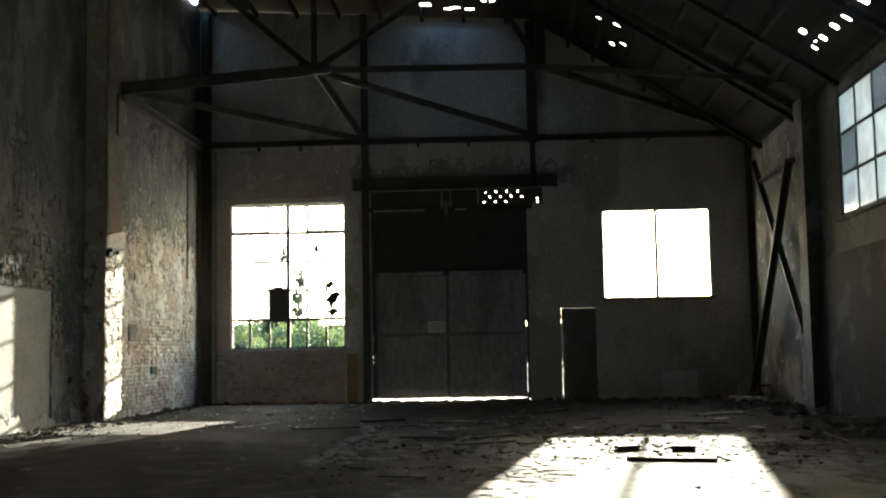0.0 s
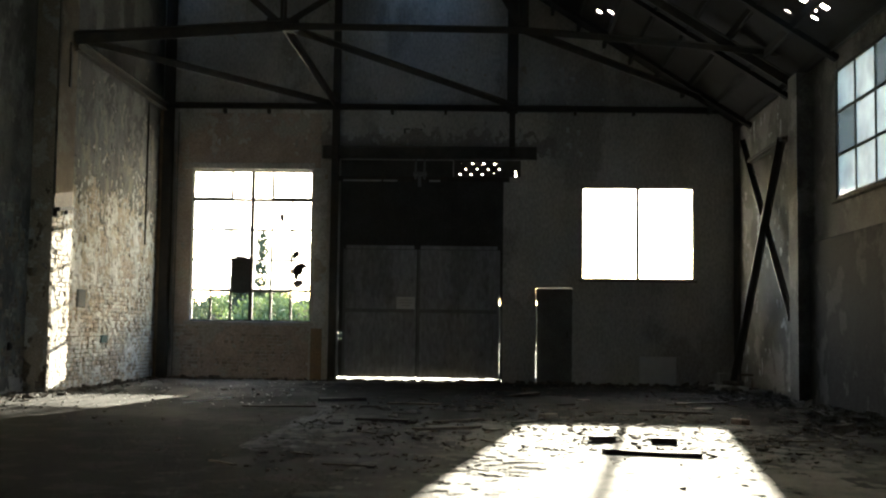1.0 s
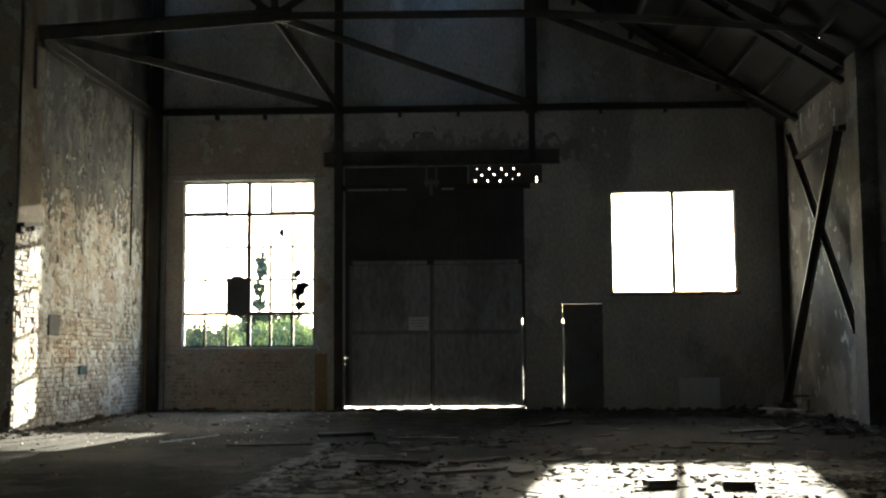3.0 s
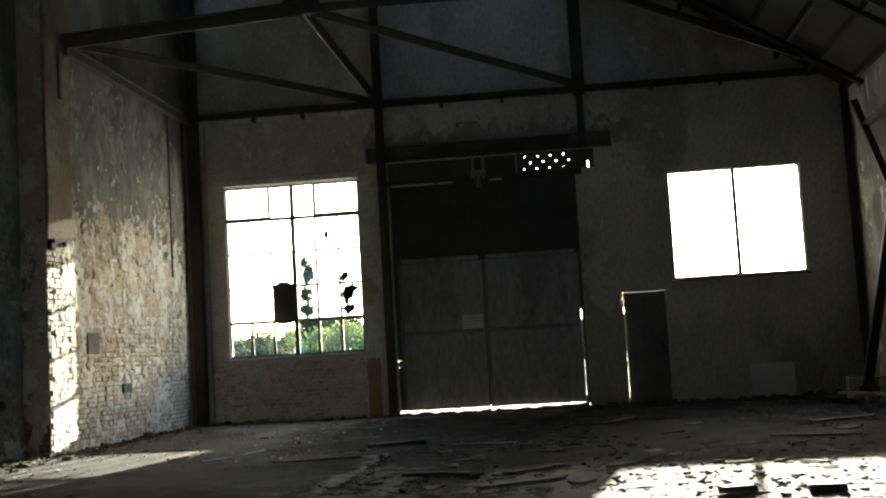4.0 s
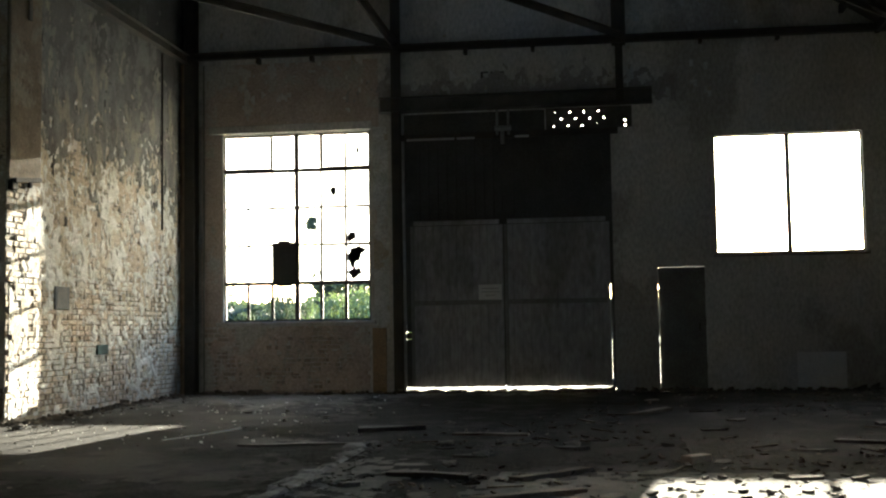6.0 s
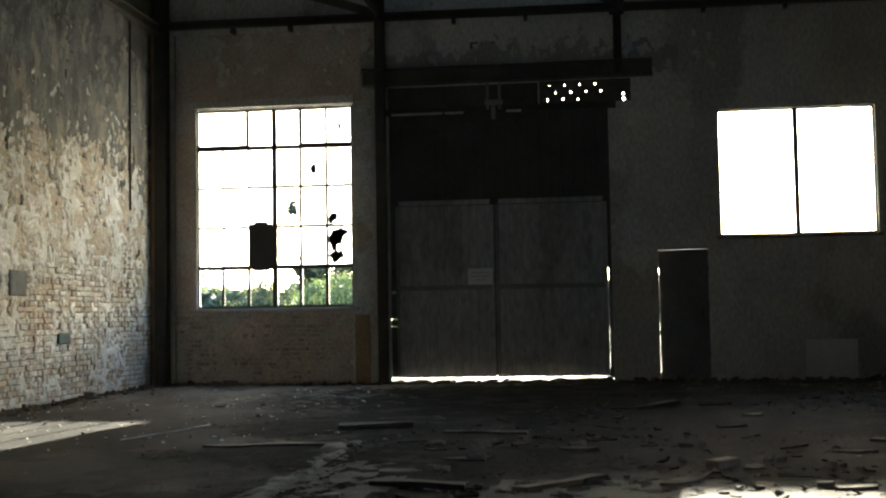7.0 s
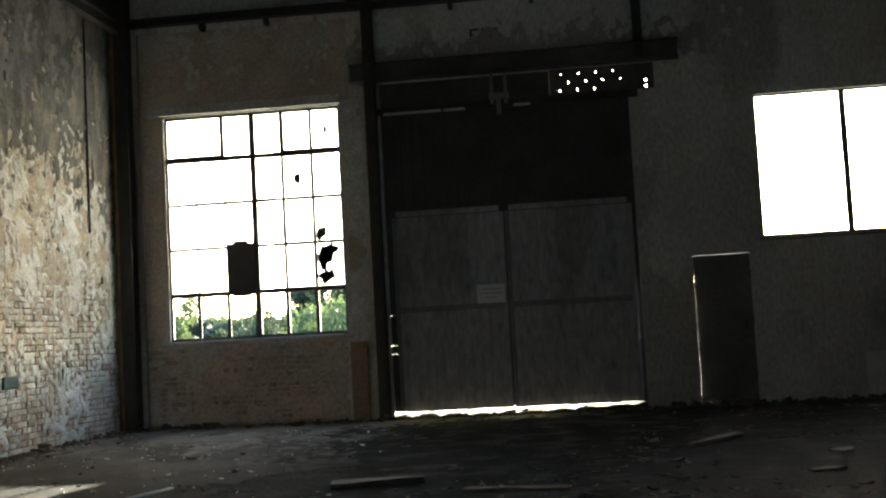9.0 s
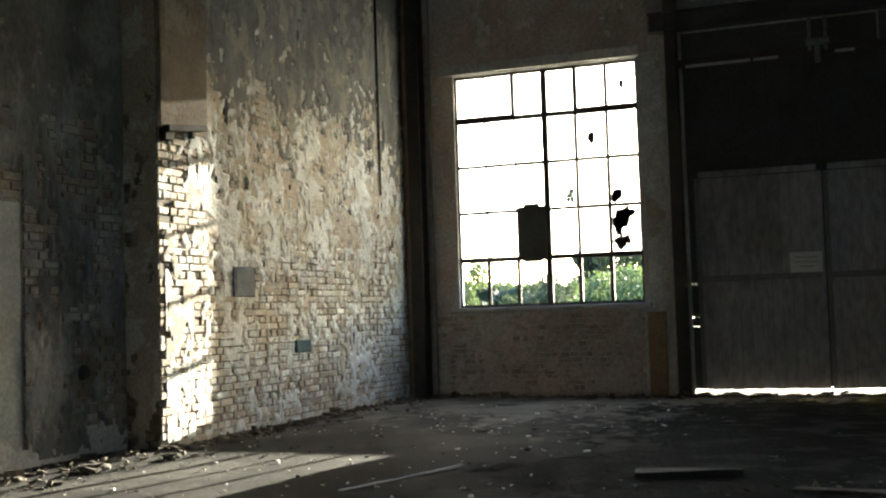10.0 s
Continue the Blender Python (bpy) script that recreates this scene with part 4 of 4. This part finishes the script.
def scatter(name, n, where, size, flat, mat, label, seed):
    """Loose bits, flat and angular: where(rnd) gives a place or None."""
    rnd = random.Random(seed)
    vv, ff = [], []
    for _ in range(n):
        p = where(rnd)
        if p is None:
            continue
        s = size * math.exp(rnd.gauss(0, 0.5))
        a = rnd.uniform(0, 6.28)
        m = rnd.choice((3, 4, 5))
        el = rnd.uniform(0.35, 1.0)
        h = s * flat * rnd.uniform(0.5, 1.5)
        tl = rnd.gauss(0, 0.35)
        k = len(vv)
        for lay in (0, 1):
            for q in range(m):
                b = a + 6.283 * q / m + rnd.uniform(-0.3, 0.3)
                x, y = math.cos(b) * s, math.sin(b) * s * el
                vv.append((p[0] + x * math.cos(a) - y * math.sin(a), p[1] + x * math.sin(a) + y * math.cos(a), -0.014 + lay * h + max(0, tl * x) + 0.004))
        ff.append(tuple(range(k + m, k + 2 * m)))
        for q in range(m):
            r = (q + 1) % m
            ff.append((k + q, k + r, k + m + r, k + m + q))
    me = bpy.data.meshes.new(name)
    me.from_pydata(vv, [], ff)
    me.materials.append(mat)
    return tagged(new(name, me), label, "debris", kind="stuff")


def rough_zone(rnd):
    x, y = rnd.uniform(0.9, 8.7), rnd.uniform(7.5, 22.5)
    k = noise.noise((x * 0.55, y * 0.55, 4)) + 0.5 * noise.noise((x * 1.9, y * 1.9, 9))
    edge = 1.15 + 0.35 * noise.noise((y * 0.9, 0, 2)) + max(0, y - 15) * 0.45
    return (x, y) if x > edge and k > rnd.uniform(-0.25, 0.3) else None


def litter_zone(rnd):
    p = rough_zone(rnd)
    return p if p and (p[0] > 2.0 + 0.5 * noise.noise((p[1], 3, 1)) or rnd.random() < 0.2) else None


def all_floor(rnd):
    return rnd.uniform(-4.3, 8.8), rnd.uniform(-2, 23.8)


def west_foot(rnd):
    y = rnd.uniform(3, 23.5)
    lo = RECESS if y < 17.6 else WEST
    return lo + 0.05 + abs(rnd.gauss(0, 0.45 if y < 17.6 else 0.2)), y


def sun_litter(rnd):
    x, y = rnd.uniform(3.6, 6.7), rnd.gauss(11.2, 1.0)
    return (x, y) if noise.noise((x * 1.6, y * 1.6, 11)) > -0.1 else None


def wall_foot(rnd):
    return rnd.uniform(-3.8, 8.6), NORTH - 0.05 - abs(rnd.gauss(0, 0.25))


def east_foot(rnd):
    return EAST - 0.1 - abs(rnd.gauss(0, 0.6)), rnd.uniform(9, 23.6)


scatter("litter", 6500, litter_zone, 0.016, 0.35, LITTER, "dark litter and chips over the rough floor", 1)
scatter("rubble", 4200, rough_zone, 0.019, 0.4, RUBBLE, "pale chips of broken concrete over the floor", 2)
scatter("grit", 1100, all_floor, 0.012, 0.5, RUBBLE, "scattered pale grit on the floor", 3)
scatter("brick_rubble", 2200, west_foot, 0.024, 0.5, LITTER, "dark fallen brick and plaster at the wall's foot", 4)
scatter("leaf_litter", 5200, sun_litter, 0.013, 0.3, LITTER, "dark dry litter in the sunlight", 5)
scatter("wall_debris", 700, wall_foot, 0.03, 0.5, LITTER, "dusty debris along the gable wall", 6)
scatter("plaster_debris", 900, east_foot, 0.04, 0.5, RUBBLE, "pale fallen plaster along the wall", 7)
def ridge(rnd):
    y = rnd.uniform(10, 15.4)
    return 1.15 + 0.3 * noise.noise((y * 0.9, 0, 2)) + abs(rnd.gauss(0, 0.18)), y


scatter("dust_ridge", 700, ridge, 0.014, 0.4, DUSTLIGHT, "pale chips along a broken edge of the floor", 9)
plank((-1.12, 15.55), (-0.68, 16.85), 0.02, 0.01, "thin pale lath lying on the floor", PAPER)
def west_floor(rnd):
    return rnd.uniform(-3.6, 1.2), rnd.uniform(14.5, 23.2)


scatter("plaster_specks", 260, west_floor, 0.014, 0.4, PAPER, "white plaster specks on the dusty floor", 12)
# long thin splinters
bm = bmesh.new()
rs = random.Random(8)
for _ in range(150):
    p = rough_zone(rs)
    if p is None:
        continue
    a, ln = rs.uniform(0, 6.28), rs.uniform(0.12, 0.5)
    z = rs.uniform(0.0, 0.02)
    beam(bm, (p[0], p[1], z), (p[0] + math.cos(a) * ln, p[1] + math.sin(a) * ln, z + rs.uniform(0, 0.02)), rs.uniform(0.01, 0.04), 0.012)
tagged(solid("splinters", bm, LITTER, "dark wood splinters over the rough floor", "debris", kind="stuff"))

# pale joint lines in the floor, broken here and there
for x0, y0, x1, y1, seed in ((7.3, 11.2, 8.0, 21.2, 1), (1.12, 9.8, 1.16, 15.6, 2)):
    bm = bmesh.new()
    n = 60
    for k in range(n):
        if noise.noise((k * 0.31, seed, 3)) < -0.18:
            continue
        a = Vector((x0, y0, -0.006)).lerp(Vector((x1, y1, -0.006)), k / n)
        e = Vector((x0, y0, -0.006)).lerp(Vector((x1, y1, -0.006)), (k + 1) / n)
        w = 0.045 + 0.03 * noise.noise((k * 0.5, seed, 8))
        a.x += 0.02 * noise.noise((k * 0.4, seed, 5))
        beam(bm, a, e, w, 0.012)
    tagged(part("joint_line", bm, RUBBLE, floor, "pale filled joint in the concrete"), kind="stuff")

# ---- limewash that flakes from the brick ----
COURSE, LONG, SHORT = 0.078, 0.252, 0.128


def flaking(name, face, y0, y1, z0, z1, cover, mat, parent, label, step=0.03, seed=0.0, lift=0.007, skip=None, to_world=Matrix.Identity(4), squat=1.0):
    """A skin over a west wall plane x = face, gone where the noise is low; cover(y, z) from 0 to 1; squat above 1: flakes less tall."""
    ny, nz = int((y1 - y0) / step), int((z1 - z0) / step + 0.001)

    def depth(j, k):
        y, z = y0 + (y1 - y0) * j / ny, z0 + (z1 - z0) * k / nz
        w = z * squat
        n = 0.5 * noise.noise((y * 1.6 + seed, w * 0.8, seed)) + 0.6 * noise.noise((y * 6.5, w * 4.2 + seed, seed * 2)) + 0.45 * noise.noise((y * 15, w * 8, seed + 4))
        return y, z, n + (cover(y, z) - 0.5) * 2.2
    d = [[depth(j, k) for k in range(nz + 1)] for j in range(ny + 1)]
    vv, ff, vid = [], [], {}
    for j in range(ny):
        for k in range(nz):
            cs = ((j, k), (j + 1, k), (j + 1, k + 1), (j, k + 1))
            if sum(d[a][b][2] for a, b in cs) < 0 or (skip and skip(d[j][k][0], d[j][k][1])):
                continue
            q = []
            for a, b in cs:
                if (a, b) not in vid:
                    y, z, n = d[a][b]
                    vid[a, b] = len(vv)
                    vv.append(tuple(to_world @ Vector((face + min(lift, 0.06 * max(n, 0)) + 0.25 * lift * noise.noise((y * 6, z * 6, 1)), y, z))))
                q.append(vid[a, b])
            ff.append(q)
    me = bpy.data.meshes.new(name)
    me.from_pydata(vv, [], ff)
    me.materials.append(mat)
    ob = new(name, me)
    ob.parent = parent
    return tagged(ob, label, kind="stuff")


def main_cover(y, z):
    return min(0.56, 0.49 + 0.04 * max(0, z - 0.6)) - 0.085 * max(0.0, z - 2.8)


ON_NORTH = Matrix(((0, 1, 0, 0), (-1, 0, 0, NORTH), (0, 0, 1, 0), (0, 0, 0, 1)))
ON_EAST = Matrix(((-1, 0, 0, EAST), (0, 1, 0, 0), (0, 0, 1, 0), (0, 0, 0, 1)))
def raked(y, z):
    """Open joints between the courses, where the wash has not bridged them."""
    open_joint = noise.noise((y * 0.8, z * 0.9, 3.0)) + 0.6 * noise.noise((y * 4.0, z * 9.0, 7.0)) > 0.06 + 0.6 * max(0.0, z - 1.5)
    return round(z / (COURSE / 4)) % 4 == 3 and open_joint


flaking("limewash", WEST + 0.003, 18.46, 23.98, 0.0, COURSE * 80, main_cover, LIMEWASH, wall_west, "pale flaking limewash", step=COURSE / 4, seed=2.0, lift=0.011, skip=raked, squat=1.35)
flaking("undercoat", WEST + 0.0015, 18.46, 23.98, 0.6, 6.2, lambda y, z: 0.3 + 0.3 * min(1.0, (z - 0.6) / 1.8), UNDERCOAT, wall_west, "tan undercoat bared where the wash has flaked", step=0.03, seed=91.0, lift=0.005, squat=1.6)
# Next two skins thicken upward: the light's fall-off put into their colour.
flaking("sooty_limewash", WEST + 0.002, 18.46, 23.98, 2.4, WESTTOP - 0.05, lambda y, z: 0.3 + 0.5 * min(1, (z - 2.4) / 2.6), GREYWASH, wall_west, "grey plaster, darkened upward for the fading light", step=0.04, seed=3.0, lift=0.013, squat=1.7)
flaking("soot_veil", WEST + 0.008, 18.46, 23.98, 3.6, WESTTOP - 0.05, lambda y, z: 0.1 + 0.72 * min(1.0, (z - 3.6) / 2.8), DARKPLASTER, wall_west, "dark veil of painted shade high on the wall", step=0.04, seed=97.0, lift=0.008, squat=1.4)
flaking("torn_streak", WEST + 0.006, 18.5, 23.9, 1.9, 5.6, lambda y, z: -0.1 + 1.15 * max(0.0, noise.noise((y * 6.0, z * 2.0, 61.0))) - 0.12 * abs(z - 3.4), DADO, wall_west, "dark streaks where the plaster has torn away", step=0.025, seed=61.0, lift=0.012)
flaking("pilaster_wash", PIER + 0.003, 17.66, 18.44, 0.05, 3.2, lambda y, z: 0.5, LIMEWASH, wall_west, "pale flaking limewash", step=0.025, seed=6.0, lift=0.002)
flaking("pilaster_plaster", PIER + 0.004, 17.62, 18.44, 3.1, WESTTOP - 0.05, lambda y, z: 0.8, TAN, wall_west, "tan plaster", seed=5.0)
flaking("old_plaster", RECESS + 0.004, 2.0, 17.56, 0.05, WESTTOP - 0.05, lambda y, z: (0.52 if z < 3.2 else 0.64 if z < 5 else 0.95), DARKPLASTER, wall_west, "dark grey plaster, peeling", step=0.04, seed=8.0,
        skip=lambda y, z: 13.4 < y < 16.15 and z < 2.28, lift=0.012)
flaking("brick_smears", RECESS + 0.016, 8.0, 17.56, 0.25, 4.7, lambda y, z: 0.33, GREYWASH, wall_west, "pale smears of old wash along the courses", step=0.035, seed=101.0, lift=0.006, squat=2.6,
        skip=lambda y, z: 13.4 < y < 16.15 and z < 2.28)
flaking("wall_foot_stain", RECESS + 0.006, 8.0, 17.55, 0.0, 0.5, lambda y, z: 0.85 - 0.9 * z / 0.5, STAIN, wall_west, "ragged grey band along the wall foot, thinning upward", step=0.03, seed=41.0, lift=0.008)
flaking("damp_stain", 0.003, -1.0, 4.9, 4.95, 6.05, lambda x, z: 0.66 - 0.42 * abs(z - 5.3) / 0.5, STAIN, wall_north, "dark damp stain over the lintel", step=0.03, seed=12.0, lift=0.002, to_world=ON_NORTH)
flaking("damp_stain", 0.003, -3.95, -0.4, 4.7, 5.1, lambda x, z: 0.6 - 0.5 * abs(z - 4.8) / 0.3, STAIN, wall_north, "dark damp stain over the window", step=0.03, seed=15.0, lift=0.002, to_world=ON_NORTH)
flaking("render_patch", 0.004, -3.6, 8.6, 5.0, 8.6, lambda x, z: 0.33, LIMEWASH, wall_north, "pale remains of paint", step=0.06, seed=17.0, lift=0.003, to_world=ON_NORTH,
        skip=lambda x, z: z > 8.5 - max(0, x - 3.9) * 0.66)
flaking("window_wall_wash", 0.02, -3.66, -0.6, 0.05, 1.19, lambda x, z: 0.56, PINKWASH, wall_north, "pinkish grey remains of render", step=0.03, seed=19.0, lift=0.006, to_world=ON_NORTH)
flaking("peeling_paint", 0.003, 18.8, 23.9, 0.1, 5.6, lambda y, z: 0.34, LIMEWASH, wall_east, "pale peeling paint", step=0.04, seed=23.0, lift=0.004, to_world=ON_EAST)
ON_FLOOR = Matrix(((0, 1, 0, 0), (0, 0, 1, 0), (1, 0, 0, 0), (0, 0, 0, 1)))
# Dust paler towards the wall, with the window's sheen painted in.
flaking("dust_film", -0.006, -3.95, 5.0, 19.0, 23.95, lambda x, y: 0.36 + 0.4 * (y - 19.0) / 4.9 - 0.07 * max(0, x), DUSTLIGHT, floor, "pale dust, with window sheen in its colour", step=0.05, seed=31.0, lift=0.004, to_world=ON_FLOOR)
# Pale screed, densest in the sun patch: its glare put into the colour.
flaking("dust_film", -0.006, 0.8, 8.6, 1.5, 21.0, lambda x, y: max(0.72 - 0.13 * abs(x - 4.8) if y < 13 else 0.22 - 0.03 * abs(x - 4.8), 0.56 - 0.3 * max(0, x - 1.8) if x > 1.15 and 9.6 < y < 15.3 else 0), DUSTLIGHT, floor, "pale screed, brightened where the sun falls", step=0.05, seed=37.0, lift=0.006, to_world=ON_FLOOR)
# Dark films outside the sun patch: dirt, with the floor's shade painted in.
flaking("dark_dirt", -0.004, -0.6, 8.6, 12.4, 23.7, lambda x, y: 0.74 - 0.22 * max(0.0, 1.2 - x) - 0.3 * max(0.0, y - 22.6) - 0.2 * max(0.0, 14.4 - y), DIRTSHADE, floor, "dark dirt with the unlit floor's shade in its colour", step=0.05, seed=53.0, lift=0.005, to_world=ON_FLOOR)
flaking("dark_dirt", -0.0045, -3.9, 2.6, 2.0, 13.0, lambda x, y: 0.74 - 0.22 * max(0.0, x - 0.8) - 0.2 * max(0.0, y - 11.0), DIRTSHADE, floor, "dark dirt with the unlit floor's shade in its colour", step=0.06, seed=67.0, lift=0.004, to_world=ON_FLOOR)
flaking("broken_edge", -0.004, 0.9, 3.0, 9.0, 15.9, lambda x, y: 0.8 - 2.6 * abs(x - 1.2 - 0.16 * noise.noise((y * 1.3, 4.0, 1.0)) - max(0.0, y - 15.0) * 0.4) if x < 1.25 else 0.56 - 0.36 * (x - 1.2) - 0.12 * max(0.0, y - 12.5), SCREED, floor, "pale broken edge of the screed", step=0.03, seed=71.0, lift=0.022, to_world=ON_FLOOR)
flaking("pink_wash", 0.003, -3.7, -0.4, 1.2, 6.0, lambda x, z: 0.72 - 0.1 * max(0.0, z - 4.6), PINKWASH, wall_north, "pinkish tint over the wall round the window", step=0.04, seed=73.0, lift=0.003, to_world=ON_NORTH,
        skip=lambda x, z: WA[0] - 0.06 < x < WA[1] + 0.06 and z < WA[3] + 0.06)
flaking("window_reveal_patch", 0.007, WA[1] + 0.07, -0.24, 0.9, 4.75, lambda x, z: 0.66, LIMEWASH, wall_north, "pale ragged plaster strip beside the window", step=0.025, seed=79.0, lift=0.004, to_world=ON_NORTH)
flaking("paint_peel", -0.008, 1.2, 1.75, 0.12, 0.75, lambda x, z: 0.3 - 0.5 * abs(x - 1.5) + (0.2 if z < 0.45 else 0.0), GATEDARK, gate, "dark patches where the paint has peeled", step=0.02, seed=83.0, lift=0.002, to_world=ON_NORTH)
flaking("paint_peel", -0.008, 1.9, 3.5, 0.12, 2.2, lambda x, z: 0.16 + 0.1 * (z < 0.5), GATEMID, gate, "worn streaks in the gate's paint", step=0.03, seed=89.0, lift=0.002, to_world=ON_NORTH)
bm = bmesh.new()
for x0, x1, z0, z1 in ((1.46, 1.5, 5.55, 5.67), (1.5, 1.6, 5.64, 5.67), (1.64, 1.67, 5.53, 5.67), (1.67, 1.74, 5.59, 5.62), (1.78, 1.81, 5.53, 5.66), (1.81, 1.88, 5.63, 5.66)):
    box(bm, (x0, NORTH - 0.004, z0), (x1, NORTH - 0.001, z1))
solid("wall_marking", bm, INK, "faded unreadable dark marks painted on the gable", "marking")
bm = bmesh.new()
box(bm, (RECESS - 0.028, SOUTH, 0), (RECESS - 0.001, 2.0, WESTTOP - 0.05))
part("old_plaster", bm, PLASTER, wall_west)
ON_RETURN = Matrix(((0, 1, 0, 0), (-1, 0, 0, 17.6), (0, 0, 1, 0), (0, 0, 0, 1)))
# Paler than the pilaster's front: bounced sunlight put into the colour.
flaking("return_plaster", 0.034, RECESS + 0.004, PIER - 0.008, 0.0, WESTTOP - 0.05, lambda x, z: 0.52 + 0.1 * min(1.0, z) if z < 3.6 else 0.95, UNDERCOAT, wall_west, "tan plaster on the pilaster's side, bounced sunlight in its colour", step=0.025, seed=27.0, lift=0.01, to_world=ON_RETURN)


# ---- bricks ----
def brick_mesh(name, rnd, l, h, dpt, mat):
    """One worn brick: a box whose face is slightly uneven, its edges knocked back."""
    j = lambda s: rnd.uniform(-s, s)
    g = 0.006
    vv = [(0, 0, 0), (0, l, 0), (0, l, h), (0, 0, h)]
    vv += [(dpt - 0.006 + j(0.002), j(0.003), j(0.003)), (dpt - 0.006 + j(0.002), l + j(0.003), j(0.003)), (dpt - 0.006 + j(0.002), l + j(0.003), h + j(0.003)), (dpt - 0.006 + j(0.002), j(0.003), h + j(0.003))]
    vv += [(dpt + j(0.003), g, g), (dpt + j(0.003), l - g, g), (dpt + j(0.003), l - g, h - g), (dpt + j(0.003), g, h - g)]
    ff = [(8, 9, 10, 11)]
    for a in range(4):
        b = (a + 1) % 4
        ff += [(a, b, 4 + b, 4 + a), (4 + a, 4 + b, 8 + b, 8 + a)]
    return vv, ff


SHARED = {}


def brick_variants(mat, l, key):
    if key not in SHARED:
        rnd = random.Random(hash(key[1]) % 97 if isinstance(key[1], int) else 3)
        out = []
        for _ in range(6):
            vv, ff = brick_mesh("brick", rnd, l, 0.066, 0.034, mat)
            me = bpy.data.meshes.new("brick")
            me.from_pydata(vv, [], ff)
            me.materials.append(mat)
            out.append(me)
        SHARED[key] = out
    return SHARED[key]


def bond(y0, y1, z0, z1):
    """Places of the bricks in a wall stretch: whole courses of stretchers and of headers by turns."""
    r = 0
    z = z0
    while z + 0.066 < z1:
        head = r % 2
        w = SHORT if head else LONG
        y = y0 - (0.063 if head else 0.0)
        while y < y1 - 0.03:
            a, b = max(y, y0), min(y + w - 0.012, y1)
            if b - a > 0.04:
                yield a, b, z, head, r
            y += w
        z += COURSE
        r += 1


def lay_bricks(face, y0, y1, z0, z1, mat, parent, single, drop, seed, to_world, name="brick_courses"):
    """single(y, z): whether this brick is an object of its own; drop(y, z): a brick that has fallen out."""
    rnd = random.Random(seed)
    vv, ff = [], []
    for a, b, z, head, r in bond(y0, y1, z0, z1):
        if drop(a, b, z, rnd):
            continue
        out = rnd.gauss(0, 0.004)
        z += rnd.gauss(0, 0.0025)
        if single(a, z):
            whole = abs((b - a) - ((SHORT if head else LONG) - 0.012)) < 0.002
            key = (mat.name, head) if whole else (mat.name, round(b - a, 2) + 7)
            me = rnd.choice(brick_variants(mat, b - a, key))
            ob = bpy.data.objects.new("brick", me)
            scene.collection.objects.link(ob)
            ob.parent = parent
            ob.matrix_world = to_world @ Matrix.Translation((face - 0.034 + out, a, z))
        else:
            v2, f2 = brick_mesh("b", rnd, b - a, 0.066, 0.034, mat)
            k = len(vv)
            vv += [tuple(to_world @ Vector((face - 0.034 + out + p[0], a + p[1], z + p[2]))) for p in v2]
            ff += [tuple(k + q for q in f) for f in f2]
    if vv:
        me = bpy.data.meshes.new(name)
        me.from_pydata(vv, [], ff)
        me.materials.append(mat)
        ob = new(name, me)
        ob.parent = parent
        tagged(ob, kind="stuff")


HERE = Matrix.Identity(4)


def ragged(a, b, z, rnd):
    return a < 17.7 and rnd.random() < 0.3


lay_bricks(PIER, 17.575, 18.44, 0.0, 3.3, BRICK, wall_west, lambda y, z: z < 3.3, ragged, 1, HERE)
lay_bricks(WEST, 18.46, 23.98, 0.0, 7.0, BRICK, wall_west, lambda y, z: y < 19.4 and z < 1.5, lambda a, b, z, rnd: rnd.random() < 0.012, 2, HERE)
lay_bricks(RECESS, 8.0, 13.38, 0.0, 4.7, DARKBRICK, wall_west, lambda y, z: False, lambda a, b, z, rnd: rnd.random() < 0.02, 3, HERE)
lay_bricks(RECESS, 16.17, 17.56, 0.0, 4.7, DARKBRICK, wall_west, lambda y, z: False, lambda a, b, z, rnd: rnd.random() < 0.03, 4, HERE)
lay_bricks(RECESS, 13.4, 16.15, 2.3, 4.7, DARKBRICK, wall_west, lambda y, z: False, lambda a, b, z, rnd: rnd.random() < 0.02, 5, HERE)
lay_bricks(0.033, RECESS + 0.002, PIER - 0.018, 0.0, 4.7, DARKBRICK, wall_west, lambda y, z: False, lambda a, b, z, rnd: rnd.random() < 0.04, 9, ON_RETURN)
# under the factory window: the brick turns to face the hall
TURNED = Matrix(((0, 1, 0, 0), (-1, 0, 0, NORTH), (0, 0, 1, 0), (0, 0, 0, 1)))
lay_bricks(0.014, -3.66, -0.6, 0.0, 1.18, REDBRICK, wall_north, lambda y, z: True, lambda a, b, z, rnd: rnd.random() < 0.06, 6, TURNED)
